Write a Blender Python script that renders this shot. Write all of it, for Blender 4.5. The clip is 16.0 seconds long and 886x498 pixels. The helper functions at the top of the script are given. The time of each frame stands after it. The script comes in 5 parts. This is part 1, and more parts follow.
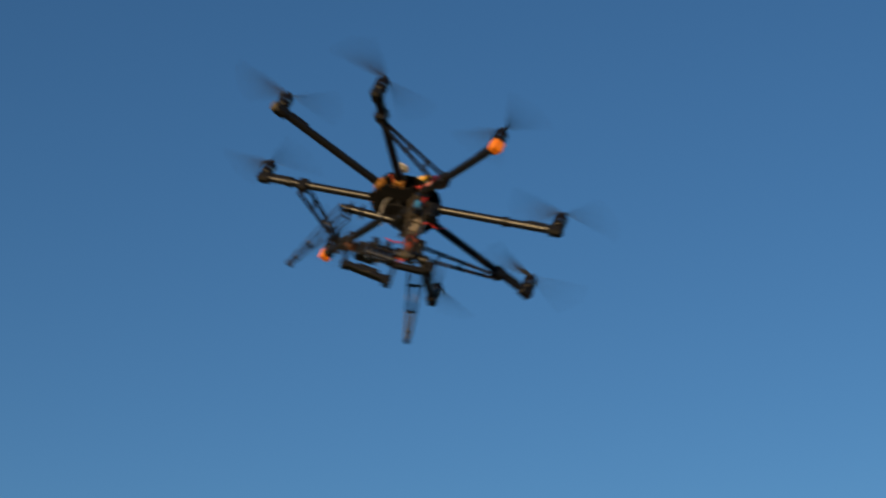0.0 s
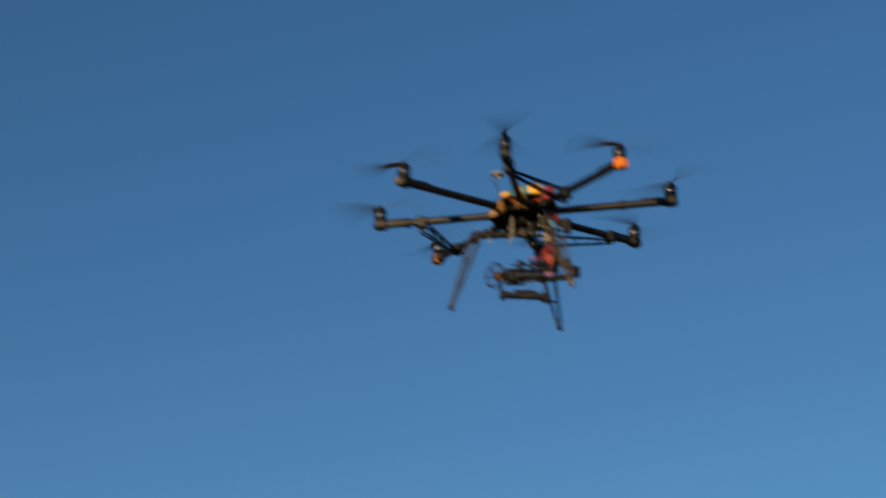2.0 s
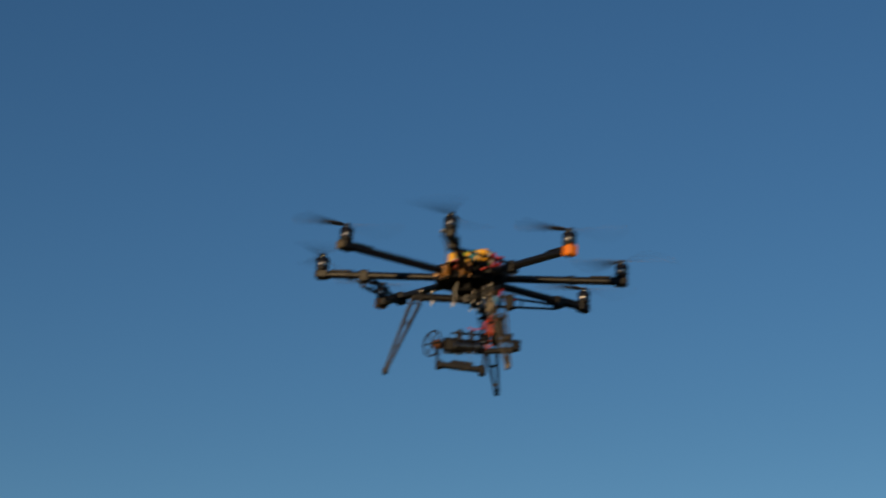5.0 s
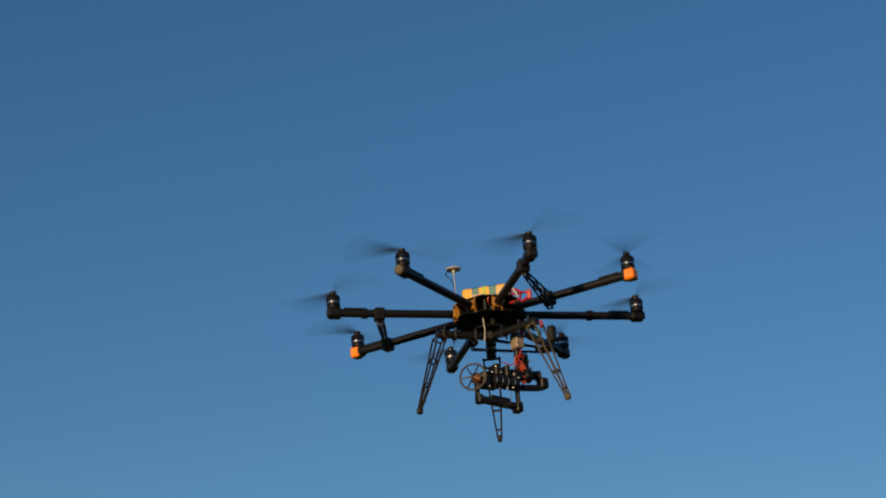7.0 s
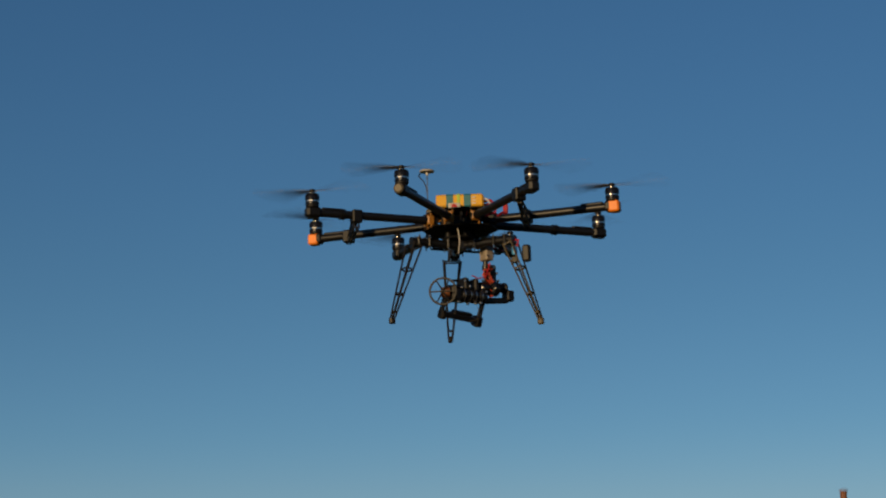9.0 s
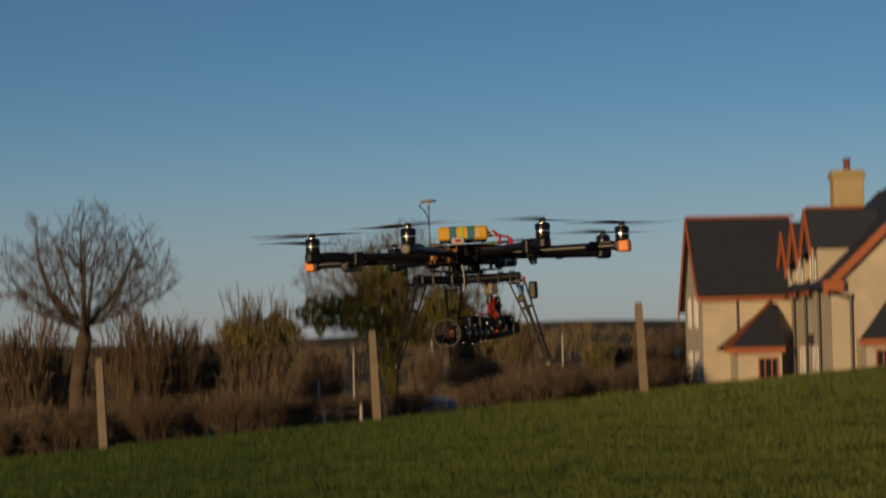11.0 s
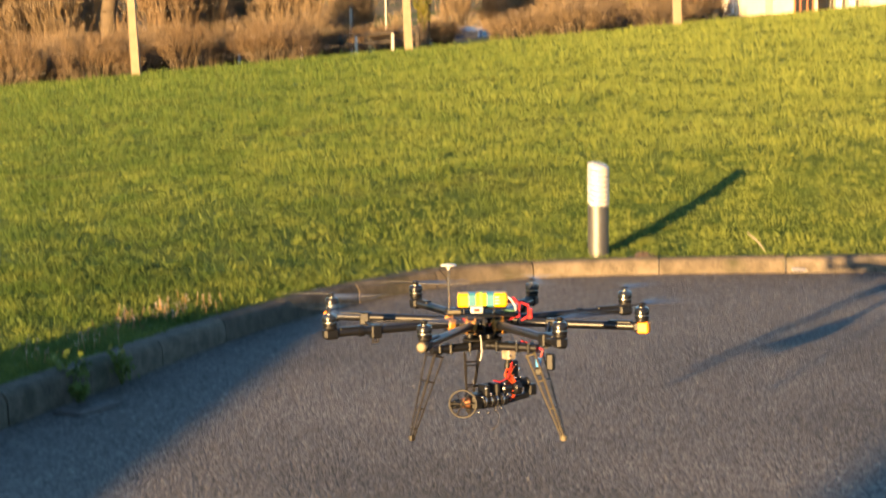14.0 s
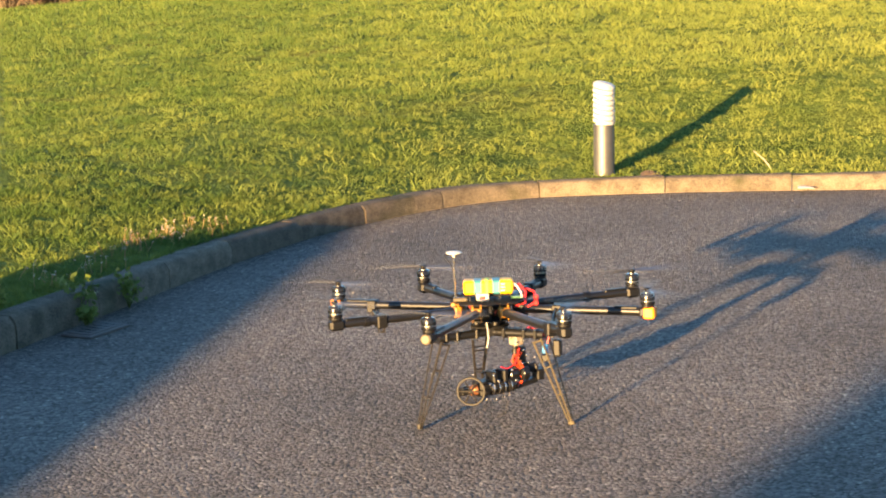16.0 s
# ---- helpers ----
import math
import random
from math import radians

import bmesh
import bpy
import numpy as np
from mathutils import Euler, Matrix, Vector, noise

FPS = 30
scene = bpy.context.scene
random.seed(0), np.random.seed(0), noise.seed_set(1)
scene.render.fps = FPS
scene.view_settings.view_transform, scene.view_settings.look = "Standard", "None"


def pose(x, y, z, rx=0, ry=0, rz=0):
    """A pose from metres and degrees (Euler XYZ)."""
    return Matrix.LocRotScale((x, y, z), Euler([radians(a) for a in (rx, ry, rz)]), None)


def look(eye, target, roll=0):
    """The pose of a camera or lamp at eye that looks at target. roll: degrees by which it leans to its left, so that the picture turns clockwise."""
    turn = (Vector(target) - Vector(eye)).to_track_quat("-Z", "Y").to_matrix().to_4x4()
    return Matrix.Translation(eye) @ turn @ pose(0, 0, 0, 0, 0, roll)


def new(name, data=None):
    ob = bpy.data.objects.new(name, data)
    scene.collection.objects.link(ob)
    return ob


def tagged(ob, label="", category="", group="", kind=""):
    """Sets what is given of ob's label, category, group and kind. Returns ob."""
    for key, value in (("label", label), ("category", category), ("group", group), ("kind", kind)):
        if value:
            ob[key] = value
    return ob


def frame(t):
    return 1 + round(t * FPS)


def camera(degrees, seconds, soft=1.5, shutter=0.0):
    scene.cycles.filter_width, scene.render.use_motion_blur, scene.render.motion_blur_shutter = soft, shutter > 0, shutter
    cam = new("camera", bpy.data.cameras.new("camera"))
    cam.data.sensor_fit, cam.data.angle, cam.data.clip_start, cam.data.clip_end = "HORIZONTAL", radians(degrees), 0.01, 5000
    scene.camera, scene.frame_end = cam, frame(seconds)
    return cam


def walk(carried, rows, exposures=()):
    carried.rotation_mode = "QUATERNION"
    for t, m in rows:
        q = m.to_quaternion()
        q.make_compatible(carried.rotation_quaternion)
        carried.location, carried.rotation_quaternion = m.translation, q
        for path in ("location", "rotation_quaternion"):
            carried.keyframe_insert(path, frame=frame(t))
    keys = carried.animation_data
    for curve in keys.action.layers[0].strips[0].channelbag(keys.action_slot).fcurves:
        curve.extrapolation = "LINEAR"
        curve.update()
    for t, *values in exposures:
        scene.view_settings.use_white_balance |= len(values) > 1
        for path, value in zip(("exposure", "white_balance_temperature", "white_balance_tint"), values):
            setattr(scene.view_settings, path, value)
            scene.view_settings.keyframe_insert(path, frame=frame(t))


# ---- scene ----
# ---- camera ----
cam = camera(25.4, 16.0, soft=2.0, shutter=0.8)
walk(cam, [
    (0, pose(0, 0, 1.65, 112.504, 1.109, 0.058)),
    (0.5, pose(0, 0, 1.65, 112.254, 1.111, 0.053)),
    (0.7, pose(0, 0, 1.65, 112.154, 1.111, 0.051)),
    (1, pose(0, 0, 1.65, 112.004, 1.113, 0.048)),
    (1.2, pose(0, 0, 1.65, 112.138, 1.112, 0.051)),
    (1.5, pose(0, 0, 1.65, 112.338, 1.110, 0.055)),
    (1.8, pose(0, 0, 1.65, 112.538, 1.108, 0.058)),
    (2, pose(0, 0, 1.65, 112.671, 1.107, 0.061)),
    (2.5, pose(0, 0, 1.65, 113.005, 1.105, 0.067)),
    (3, pose(0, 0, 1.65, 112.754, 1.107, 0.063)),
    (3.5, pose(0, 0, 1.65, 112.504, 1.109, 0.058)),
    (4, pose(0, 0, 1.65, 111.254, 1.118, 0.033)),
    (4.5, pose(0, 0, 1.65, 108.604, 1.137, -0.019)),
    (5, pose(0, 0, 1.65, 107.537, 1.144, -0.040)),
    (5.2, pose(0, 0, 1.65, 107.304, 1.146, -0.045)),
    (7.5, pose(0, 0, 1.65, 109.504, 1.131, -0.001)),
    (8, pose(0, 0, 1.65, 107.361, 1.145, -0.043)),
    (8.2, pose(0, 0, 1.65, 106.503, 1.151, -0.061)),
    (10.3, pose(0, 0, 1.65, 96.257, 1.239, -0.266)),
    (10.5, pose(0, 0, 1.65, 95.670, 1.086, 0.107)),
    (11, pose(0, 0, 1.65, 92.794, 1.089, 0.007)),
    (11.5, pose(0, 0, 1.65, 90.174, 1.306, 0.219)),
    (12, pose(0, 0, 1.65, 88.422, 1.090, 0.138)),
    (12.5, pose(0, 0, 1.65, 86.446, 1.198, -0.074)),
    (13, pose(0, 0, 1.65, 85.050, 0.956, 0.261)),
    (13.5, pose(0, 0, 1.65, 83.894, 1.344, 0.663)),
    (14, pose(0, 0, 1.65, 82.057, 0.390, 0.954)),
    (14.5, pose(0, 0, 1.65, 79.818, 0.363, 0.658)),
    (15, pose(0, 0, 1.65, 78.616, 0.312, 0.635)),
    (15.5, pose(0, 0, 1.65, 79.494, 0.396, 0.801)),
    (16, pose(0, 0, 1.65, 79.735, 0.830, 1.060)),
], exposures=[
    (0.0, 0.24, 6500, 10), (0.5, 0.24, 6500, 10), (3.2, 0.22, 6500, 10), (4.5, -0.16, 6500, 10), (5.0, -0.24, 6500, 10), (7.5, 0.13, 6500, 10), (8.2, -0.04, 6500, 10),
    (10.5, -0.82, 6300, 12), (11.0, -0.58, 6400, 14), (11.5, 0.05, 6900, 15), (12.0, 0.64, 7300, 16),
    (12.5, 1.36, 7300, 14), (13.0, 1.98, 7700, 14), (13.5, 2.34, 8000, 13), (14.0, 2.55, 8100, 13), (14.5, 2.82, 7800, 13), (16.0, 2.97, 7750, 13)])

# ---- world and sun ----
SUN_AZ, SUN_EL = 28.0, 5.9          # degrees: the light travels this far to the right of straight ahead, and comes in this low
az, el = radians(SUN_AZ), radians(SUN_EL)
to_sun = Vector((-math.sin(az) * math.cos(el), -math.cos(az) * math.cos(el), math.sin(el)))
world = bpy.data.worlds.new("world")
scene.world = world
world.use_nodes = True
wn = world.node_tree
wn.nodes.clear()
sky = wn.nodes.new("ShaderNodeTexSky")
sky.sky_type, sky.sun_disc = "NISHITA", False
sky.sun_elevation, sky.sun_rotation = el, math.atan2(to_sun.x, to_sun.y)
sky.air_density, sky.dust_density, sky.ozone_density = 0.9, 0.15, 2.8
bg = wn.nodes.new("ShaderNodeBackground")
bg.inputs["Strength"].default_value = 0.107
wout = wn.nodes.new("ShaderNodeOutputWorld")
rich = wn.nodes.new("ShaderNodeHueSaturation")
rich.inputs["Saturation"].default_value = 1.08
tint = wn.nodes.new("ShaderNodeMix")
tint.data_type, tint.blend_type = "RGBA", "MULTIPLY"
tint.inputs["Factor"].default_value, tint.inputs["B"].default_value = 1.0, (0.94, 1.0, 1.06, 1)
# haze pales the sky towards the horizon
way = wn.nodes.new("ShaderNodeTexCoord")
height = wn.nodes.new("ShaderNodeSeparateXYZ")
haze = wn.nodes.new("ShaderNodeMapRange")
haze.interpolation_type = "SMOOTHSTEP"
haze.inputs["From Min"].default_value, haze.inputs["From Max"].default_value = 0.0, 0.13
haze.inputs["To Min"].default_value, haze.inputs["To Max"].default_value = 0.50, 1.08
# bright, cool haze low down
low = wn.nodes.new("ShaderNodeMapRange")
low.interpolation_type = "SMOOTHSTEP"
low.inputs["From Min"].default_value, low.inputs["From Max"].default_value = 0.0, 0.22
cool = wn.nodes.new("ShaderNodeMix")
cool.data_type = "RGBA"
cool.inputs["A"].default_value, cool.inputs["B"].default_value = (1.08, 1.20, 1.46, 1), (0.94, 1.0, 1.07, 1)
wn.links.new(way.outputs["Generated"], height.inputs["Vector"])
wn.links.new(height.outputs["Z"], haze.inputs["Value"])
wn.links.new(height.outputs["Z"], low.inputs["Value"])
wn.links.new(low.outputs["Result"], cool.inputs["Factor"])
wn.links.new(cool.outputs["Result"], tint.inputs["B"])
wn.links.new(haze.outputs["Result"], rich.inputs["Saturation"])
wn.links.new(sky.outputs["Color"], rich.inputs["Color"])
wn.links.new(rich.outputs["Color"], tint.inputs["A"])
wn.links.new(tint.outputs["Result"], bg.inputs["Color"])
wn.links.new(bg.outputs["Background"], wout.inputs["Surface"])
sun_data = bpy.data.lights.new("sun", "SUN")
sun_data.energy, sun_data.angle, sun_data.color = 5.0, radians(0.6), (1.0, 0.68, 0.33)
sun = new("sun", sun_data)
sun.matrix_world = look(to_sun * 200, (0, 0, 0))


# ---- mesh tools ----
class Shape:
    """Gathers vertices and faces of one mesh."""

    def __init__(self):
        self.v, self.f = [], []

    def add(self, verts, faces):
        n = len(self.v)
        self.v += [tuple(p) for p in verts]
        self.f += [tuple(n + i for i in q) for q in faces]
        return self

    def box(self, c, s, turn=None, bevel=0.0):
        """A box of size s round c, its edges taken off by bevel."""
        x, y, z = (a / 2 for a in s)
        m = turn.to_matrix() if turn else Matrix.Identity(3)
        if bevel <= 0:
            pts = [(i * x, j * y, k * z) for k in (-1, 1) for j in (-1, 1) for i in (-1, 1)]
            fs = [(0, 2, 3, 1), (4, 5, 7, 6), (0, 1, 5, 4), (2, 6, 7, 3), (0, 4, 6, 2), (1, 3, 7, 5)]
        else:
            b = min(bevel, x * 0.9, y * 0.9, z * 0.9)
            pts, idx = [], {}
            for i in (-1, 1):
                for j in (-1, 1):
                    for k in (-1, 1):
                        for ax in range(3):
                            p = [i * (x - b), j * (y - b), k * (z - b)]
                            p[ax] += (i, j, k)[ax] * b
                            idx[i, j, k, ax] = len(pts)
                            pts.append(p)
            fs = []
            ring = [(-1, -1), (1, -1), (1, 1), (-1, 1)]
            for ax in range(3):
                o = [a for a in range(3) if a != ax]
                for s_ in (-1, 1):
                    q = []
                    for a, b_ in ring:
                        key = [0, 0, 0]
                        key[ax], key[o[0]], key[o[1]] = s_, a, b_
                        q.append(idx[(*key, ax)])
                    fs.append(q)
                for a in (-1, 1):
                    for b_ in (-1, 1):
                        k0, k1 = [0, 0, 0], [0, 0, 0]
                        k0[ax], k1[ax] = -1, 1
                        for k in (k0, k1):
                            k[o[0]], k[o[1]] = a, b_
                        fs.append((idx[(*k0, o[0])], idx[(*k1, o[0])], idx[(*k1, o[1])], idx[(*k0, o[1])]))
            for i in (-1, 1):
                for j in (-1, 1):
                    for k in (-1, 1):
                        fs.append([idx[i, j, k, a] for a in range(3)])
        return self.add([Vector(c) + m @ Vector(p) for p in pts], fs)

    def tube(self, p, q, r0, r1=None, n=10, caps=True):
        p, q = Vector(p), Vector(q)
        r1 = r0 if r1 is None else r1
        d = (q - p).normalized()
        a = d.orthogonal().normalized()
        b = d.cross(a)
        vs = [o + (a * math.cos(2 * math.pi * i / n) + b * math.sin(2 * math.pi * i / n)) * r for o, r in ((p, r0), (q, r1)) for i in range(n)]
        fs = [(i, (i + 1) % n, n + (i + 1) % n, n + i) for i in range(n)]
        if caps:
            fs += [tuple(range(n))[::-1], tuple(range(n, 2 * n))]
        return self.add(vs, fs)

    def path(self, pts, r, n=6):
        """A bent round wire through pts, its radius r or one for each point."""
        pts = [Vector(p) for p in pts]
        rs = [r] * len(pts) if isinstance(r, (int, float)) else r
        vs, fs, a = [], [], None
        for k, p in enumerate(pts):
            d = (pts[min(k + 1, len(pts) - 1)] - pts[max(k - 1, 0)]).normalized()
            a = d.orthogonal().normalized() if a is None else (a - d * a.dot(d)).normalized()
            b = d.cross(a)
            vs += [p + (a * math.cos(2 * math.pi * i / n) + b * math.sin(2 * math.pi * i / n)) * rs[k] for i in range(n)]
        for k in range(len(pts) - 1):
            fs += [(k * n + i, k * n + (i + 1) % n, (k + 1) * n + (i + 1) % n, (k + 1) * n + i) for i in range(n)]
        fs += [tuple(range(n))[::-1], tuple(range(len(vs) - n, len(vs)))]
        return self.add(vs, fs)

    def lathe(self, c, profile, n=16, turn=None):
        """Rings of (radius, height) round the local z axis at c."""
        m = turn.to_matrix() if turn else Matrix.Identity(3)
        vs = [Vector(c) + m @ Vector((r * math.cos(2 * math.pi * i / n), r * math.sin(2 * math.pi * i / n), z)) for r, z in profile for i in range(n)]
        fs = []
        for k in range(len(profile) - 1):
            fs += [(k * n + i, k * n + (i + 1) % n, (k + 1) * n + (i + 1) % n, (k + 1) * n + i) for i in range(n)]
        fs += [tuple(range(n))[::-1], tuple(range(len(vs) - n, len(vs)))]
        return self.add(vs, fs)

    def torus(self, c, R, r, n=24, k=6, turn=None):
        m = turn.to_matrix() if turn else Matrix.Identity(3)
        vs = []
        for i in range(n):
            a = 2 * math.pi * i / n
            for j in range(k):
                b = 2 * math.pi * j / k
                vs.append(Vector(c) + m @ Vector(((R + r * math.cos(b)) * math.cos(a), (R + r * math.cos(b)) * math.sin(a), r * math.sin(b))))
        fs = [(i * k + j, ((i + 1) % n) * k + j, ((i + 1) % n) * k + (j + 1) % k, i * k + (j + 1) % k) for i in range(n) for j in range(k)]
        return self.add(vs, fs)

    def slab(self, outline, z0, z1):
        """An upright prism over an outline of (x, y)."""
        n = len(outline)
        vs = [(x, y, z) for z in (z0, z1) for x, y in outline]
        return self.add(vs, [tuple(range(n))[::-1], tuple(range(n, 2 * n))] + [(i, (i + 1) % n, n + (i + 1) % n, n + i) for i in range(n)])

    def sheet(self, corners, thick):
        """A flat plate with the given corners, thickened away from its normal."""
        c = [Vector(p) for p in corners]
        nrm = (c[1] - c[0]).cross(c[2] - c[0]).normalized() * thick
        n = len(c)
        vs = c + [p - nrm for p in c]
        return self.add(vs, [tuple(range(n)), tuple(range(2 * n - 1, n - 1, -1))] + [(i, n + i, n + (i + 1) % n, (i + 1) % n) for i in range(n)])

    def mesh(self, name, material, smooth=False):
        me = bpy.data.meshes.new(name)
        me.from_pydata(self.v, [], self.f)
        if smooth:
            me.polygons.foreach_set("use_smooth", [True] * len(me.polygons))
            me.set_sharp_from_angle(angle=radians(38))
        me.materials.append(material)
        return me


def part(name, shape, material, parent, label="", smooth=False):
    ob = new(name, shape.mesh(name, material, smooth))
    ob.parent = parent
    return tagged(ob, label)


def thing(name, shape, material, label, category, group="", kind="", smooth=False):
    return tagged(new(name, shape.mesh(name, material, smooth)), label, category, group, kind)


def holder(name, m, label, category, group="", kind=""):
    ob = tagged(new(name), label, category, group, kind)
    ob.matrix_basis = m
    return ob


# ---- materials ----
def material(name, base, rough=0.6, metal=0.0, dark=None, scale=8.0, bump=0.0, bump_scale=60.0, spot=None, amount=0.5, spec=0.5, per_piece=0.0):
    """A surface whose colour wavers between base and dark at two scales, with fine relief. spot: a third colour in scattered stains."""
    m = bpy.data.materials.new(name)
    m.use_nodes = True
    nt = m.node_tree
    L, N = nt.links.new, nt.nodes.new
    bsdf = nt.nodes["Principled BSDF"]
    bsdf.inputs["Metallic"].default_value = metal
    bsdf.inputs["Roughness"].default_value = rough
    bsdf.inputs["Specular IOR Level"].default_value = spec
    co = N("ShaderNodeTexCoord").outputs["Object"]
    big, fine = N("ShaderNodeTexNoise"), N("ShaderNodeTexNoise")
    for node, s, d in ((big, scale, 4.0), (fine, scale * 9, 3.0)):
        node.inputs["Scale"].default_value, node.inputs["Detail"].default_value = s, d
        L(co, node.inputs["Vector"])
    mixf = N("ShaderNodeMath")
    mixf.operation = "MULTIPLY_ADD"
    L(fine.outputs["Fac"], mixf.inputs[0])
    mixf.inputs[1].default_value = 0.5
    half = N("ShaderNodeMath")
    half.operation = "MULTIPLY"
    L(big.outputs["Fac"], half.inputs[0])
    half.inputs[1].default_value = 0.5
    L(half.outputs[0], mixf.inputs[2])
    ramp = N("ShaderNodeMapRange")
    ramp.inputs["From Min"].default_value, ramp.inputs["From Max"].default_value = 0.5 - amount * 0.4, 0.5 + amount * 0.4
    L(mixf.outputs[0], ramp.inputs["Value"])
    mix = N("ShaderNodeMix")
    mix.data_type = "RGBA"
    mix.inputs["A"].default_value = (*(dark or [c * 0.7 for c in base]), 1)
    mix.inputs["B"].default_value = (*base, 1)
    L(ramp.outputs["Result"], mix.inputs["Factor"])
    col = mix.outputs["Result"]
    if spot:
        st = N("ShaderNodeTexNoise")
        st.inputs["Scale"].default_value, st.inputs["Detail"].default_value = scale * 0.37, 6.0
        L(co, st.inputs["Vector"])
        sr = N("ShaderNodeMapRange")
        sr.inputs["From Min"].default_value, sr.inputs["From Max"].default_value = 0.55, 0.72
        L(st.outputs["Fac"], sr.inputs["Value"])
        m2 = N("ShaderNodeMix")
        m2.data_type = "RGBA"
        L(sr.outputs["Result"], m2.inputs["Factor"])
        L(col, m2.inputs["A"])
        m2.inputs["B"].default_value = (*spot, 1)
        col = m2.outputs["Result"]
    if per_piece:
        info = N("ShaderNodeObjectInfo")
        mr = N("ShaderNodeMapRange")
        mr.inputs["To Min"].default_value, mr.inputs["To Max"].default_value = 1 - per_piece, 1 + per_piece
        L(info.outputs["Random"], mr.inputs["Value"])
        hsv = N("ShaderNodeHueSaturation")
        L(mr.outputs["Result"], hsv.inputs["Value"])
        L(col, hsv.inputs["Color"])
        col = hsv.outputs["Color"]
    L(col, bsdf.inputs["Base Color"])
    if bump:
        bn, bt = N("ShaderNodeBump"), N("ShaderNodeTexNoise")
        bt.inputs["Scale"].default_value, bt.inputs["Detail"].default_value = bump_scale, 5.0
        L(co, bt.inputs["Vector"])
        L(bt.outputs["Fac"], bn.inputs["Height"])
        bn.inputs["Strength"].default_value, bn.inputs["Distance"].default_value = bump, 0.4 / bump_scale
        L(bn.outputs["Normal"], bsdf.inputs["Normal"])
    return m


def leafy(name, low, high, rough=0.55, sheen=0.25, wide=0.8, drift=0.0):
    """Blades, leaves and twigs: the colour changes from piece to piece and in broad patches."""
    m = bpy.data.materials.new(name)
    m.use_nodes = True
    nt = m.node_tree
    L, N = nt.links.new, nt.nodes.new
    bsdf = nt.nodes["Principled BSDF"]
    bsdf.inputs["Roughness"].default_value = rough
    bsdf.inputs["Specular IOR Level"].default_value = 0.12
    geo = N("ShaderNodeNewGeometry")
    tex = N("ShaderNodeTexNoise")
    tex.inputs["Scale"].default_value, tex.inputs["Detail"].default_value = wide, 3.0
    L(geo.outputs["Position"], tex.inputs["Vector"])
    add = N("ShaderNodeMath")
    add.operation = "MULTIPLY_ADD"
    L(geo.outputs["Random Per Island"], add.inputs[0])
    add.inputs[1].default_value = 0.45
    mr = N("ShaderNodeMapRange")
    mr.inputs["From Min"].default_value, mr.inputs["From Max"].default_value = 0.35, 0.65
    mr.inputs["To Max"].default_value = 0.55
    L(tex.outputs["Fac"], mr.inputs["Value"])
    L(mr.outputs["Result"], add.inputs[2])
    mix = N("ShaderNodeMix")
    mix.data_type = "RGBA"
    mix.inputs["A"].default_value, mix.inputs["B"].default_value = (*low, 1), (*high, 1)
    fac = add.outputs[0]
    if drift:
        # the colour shifts with x: darker green to the left, paler and yellower to the right
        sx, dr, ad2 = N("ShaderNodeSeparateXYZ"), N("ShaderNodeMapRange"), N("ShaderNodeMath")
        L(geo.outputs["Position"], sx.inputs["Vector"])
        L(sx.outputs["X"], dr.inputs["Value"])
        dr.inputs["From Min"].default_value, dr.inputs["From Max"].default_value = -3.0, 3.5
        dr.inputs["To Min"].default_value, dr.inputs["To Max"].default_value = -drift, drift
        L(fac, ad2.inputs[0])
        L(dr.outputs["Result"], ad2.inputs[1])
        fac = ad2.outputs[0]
    L(fac, mix.inputs["Factor"])
    L(mix.outputs["Result"], bsdf.inputs["Base Color"])
    if sheen:
        tl, ad = N("ShaderNodeBsdfTranslucent"), N("ShaderNodeMixShader")
        L(mix.outputs["Result"], tl.inputs["Color"])
        ad.inputs["Fac"].default_value = sheen
        L(bsdf.outputs["BSDF"], ad.inputs[1])
        L(tl.outputs["BSDF"], ad.inputs[2])
        L(ad.outputs["Shader"], nt.nodes["Material Output"].inputs["Surface"])
    return m


M_carbon = material("carbon_tube", (0.008, 0.008, 0.009), 0.36, dark=(0.004, 0.004, 0.0045), spec=0.35, scale=30, bump=0.1, bump_scale=400)
M_plate = material("matt_carbon_plate", (0.010, 0.010, 0.011), 0.75, dark=(0.005, 0.005, 0.0055), spec=0.12, scale=30)
M_black = material("black_plastic", (0.006, 0.006, 0.0065), 0.45, dark=(0.0035, 0.0035, 0.004), scale=25, spec=0.25)
M_motor = material("black_anodised_metal", (0.014, 0.014, 0.016), 0.25, 0.5, scale=40)
M_steel = material("bright_steel", (0.62, 0.60, 0.57), 0.25, 1.0, scale=40)
M_copper = material("copper_winding", (0.42, 0.17, 0.08), 0.4, 0.8, scale=60)
M_orange = material("orange_band", (0.78, 0.22, 0.008), 0.5, dark=(0.62, 0.15, 0.006), scale=30)
M_gold = material("amber_clamp", (0.34, 0.15, 0.018), 0.45, dark=(0.17, 0.075, 0.010), scale=30)
M_tan = material("tan_end_cap", (0.085, 0.068, 0.038), 0.5, scale=30)
M_leg = material("brown_leg_composite", (0.07, 0.054, 0.026), 0.45, dark=(0.03, 0.024, 0.013), scale=30)
M_leg_dark = material("dark_leg_composite", (0.011, 0.0095, 0.008), 0.5, scale=30, spec=0.3)
M_yellow = material("yellow_wrap", (0.62, 0.34, 0.008), 0.5, dark=(0.52, 0.27, 0.006), scale=20)
M_teal = material("teal_label", (0.022, 0.15, 0.19), 0.45, scale=40)
M_lime = material("lime_strap", (0.36, 0.52, 0.06), 0.6, scale=40)
M_red = material("red_cable", (0.38, 0.016, 0.018), 0.4, scale=40)
M_redorange = material("orange_red_cable", (0.42, 0.05, 0.015), 0.45, scale=40)
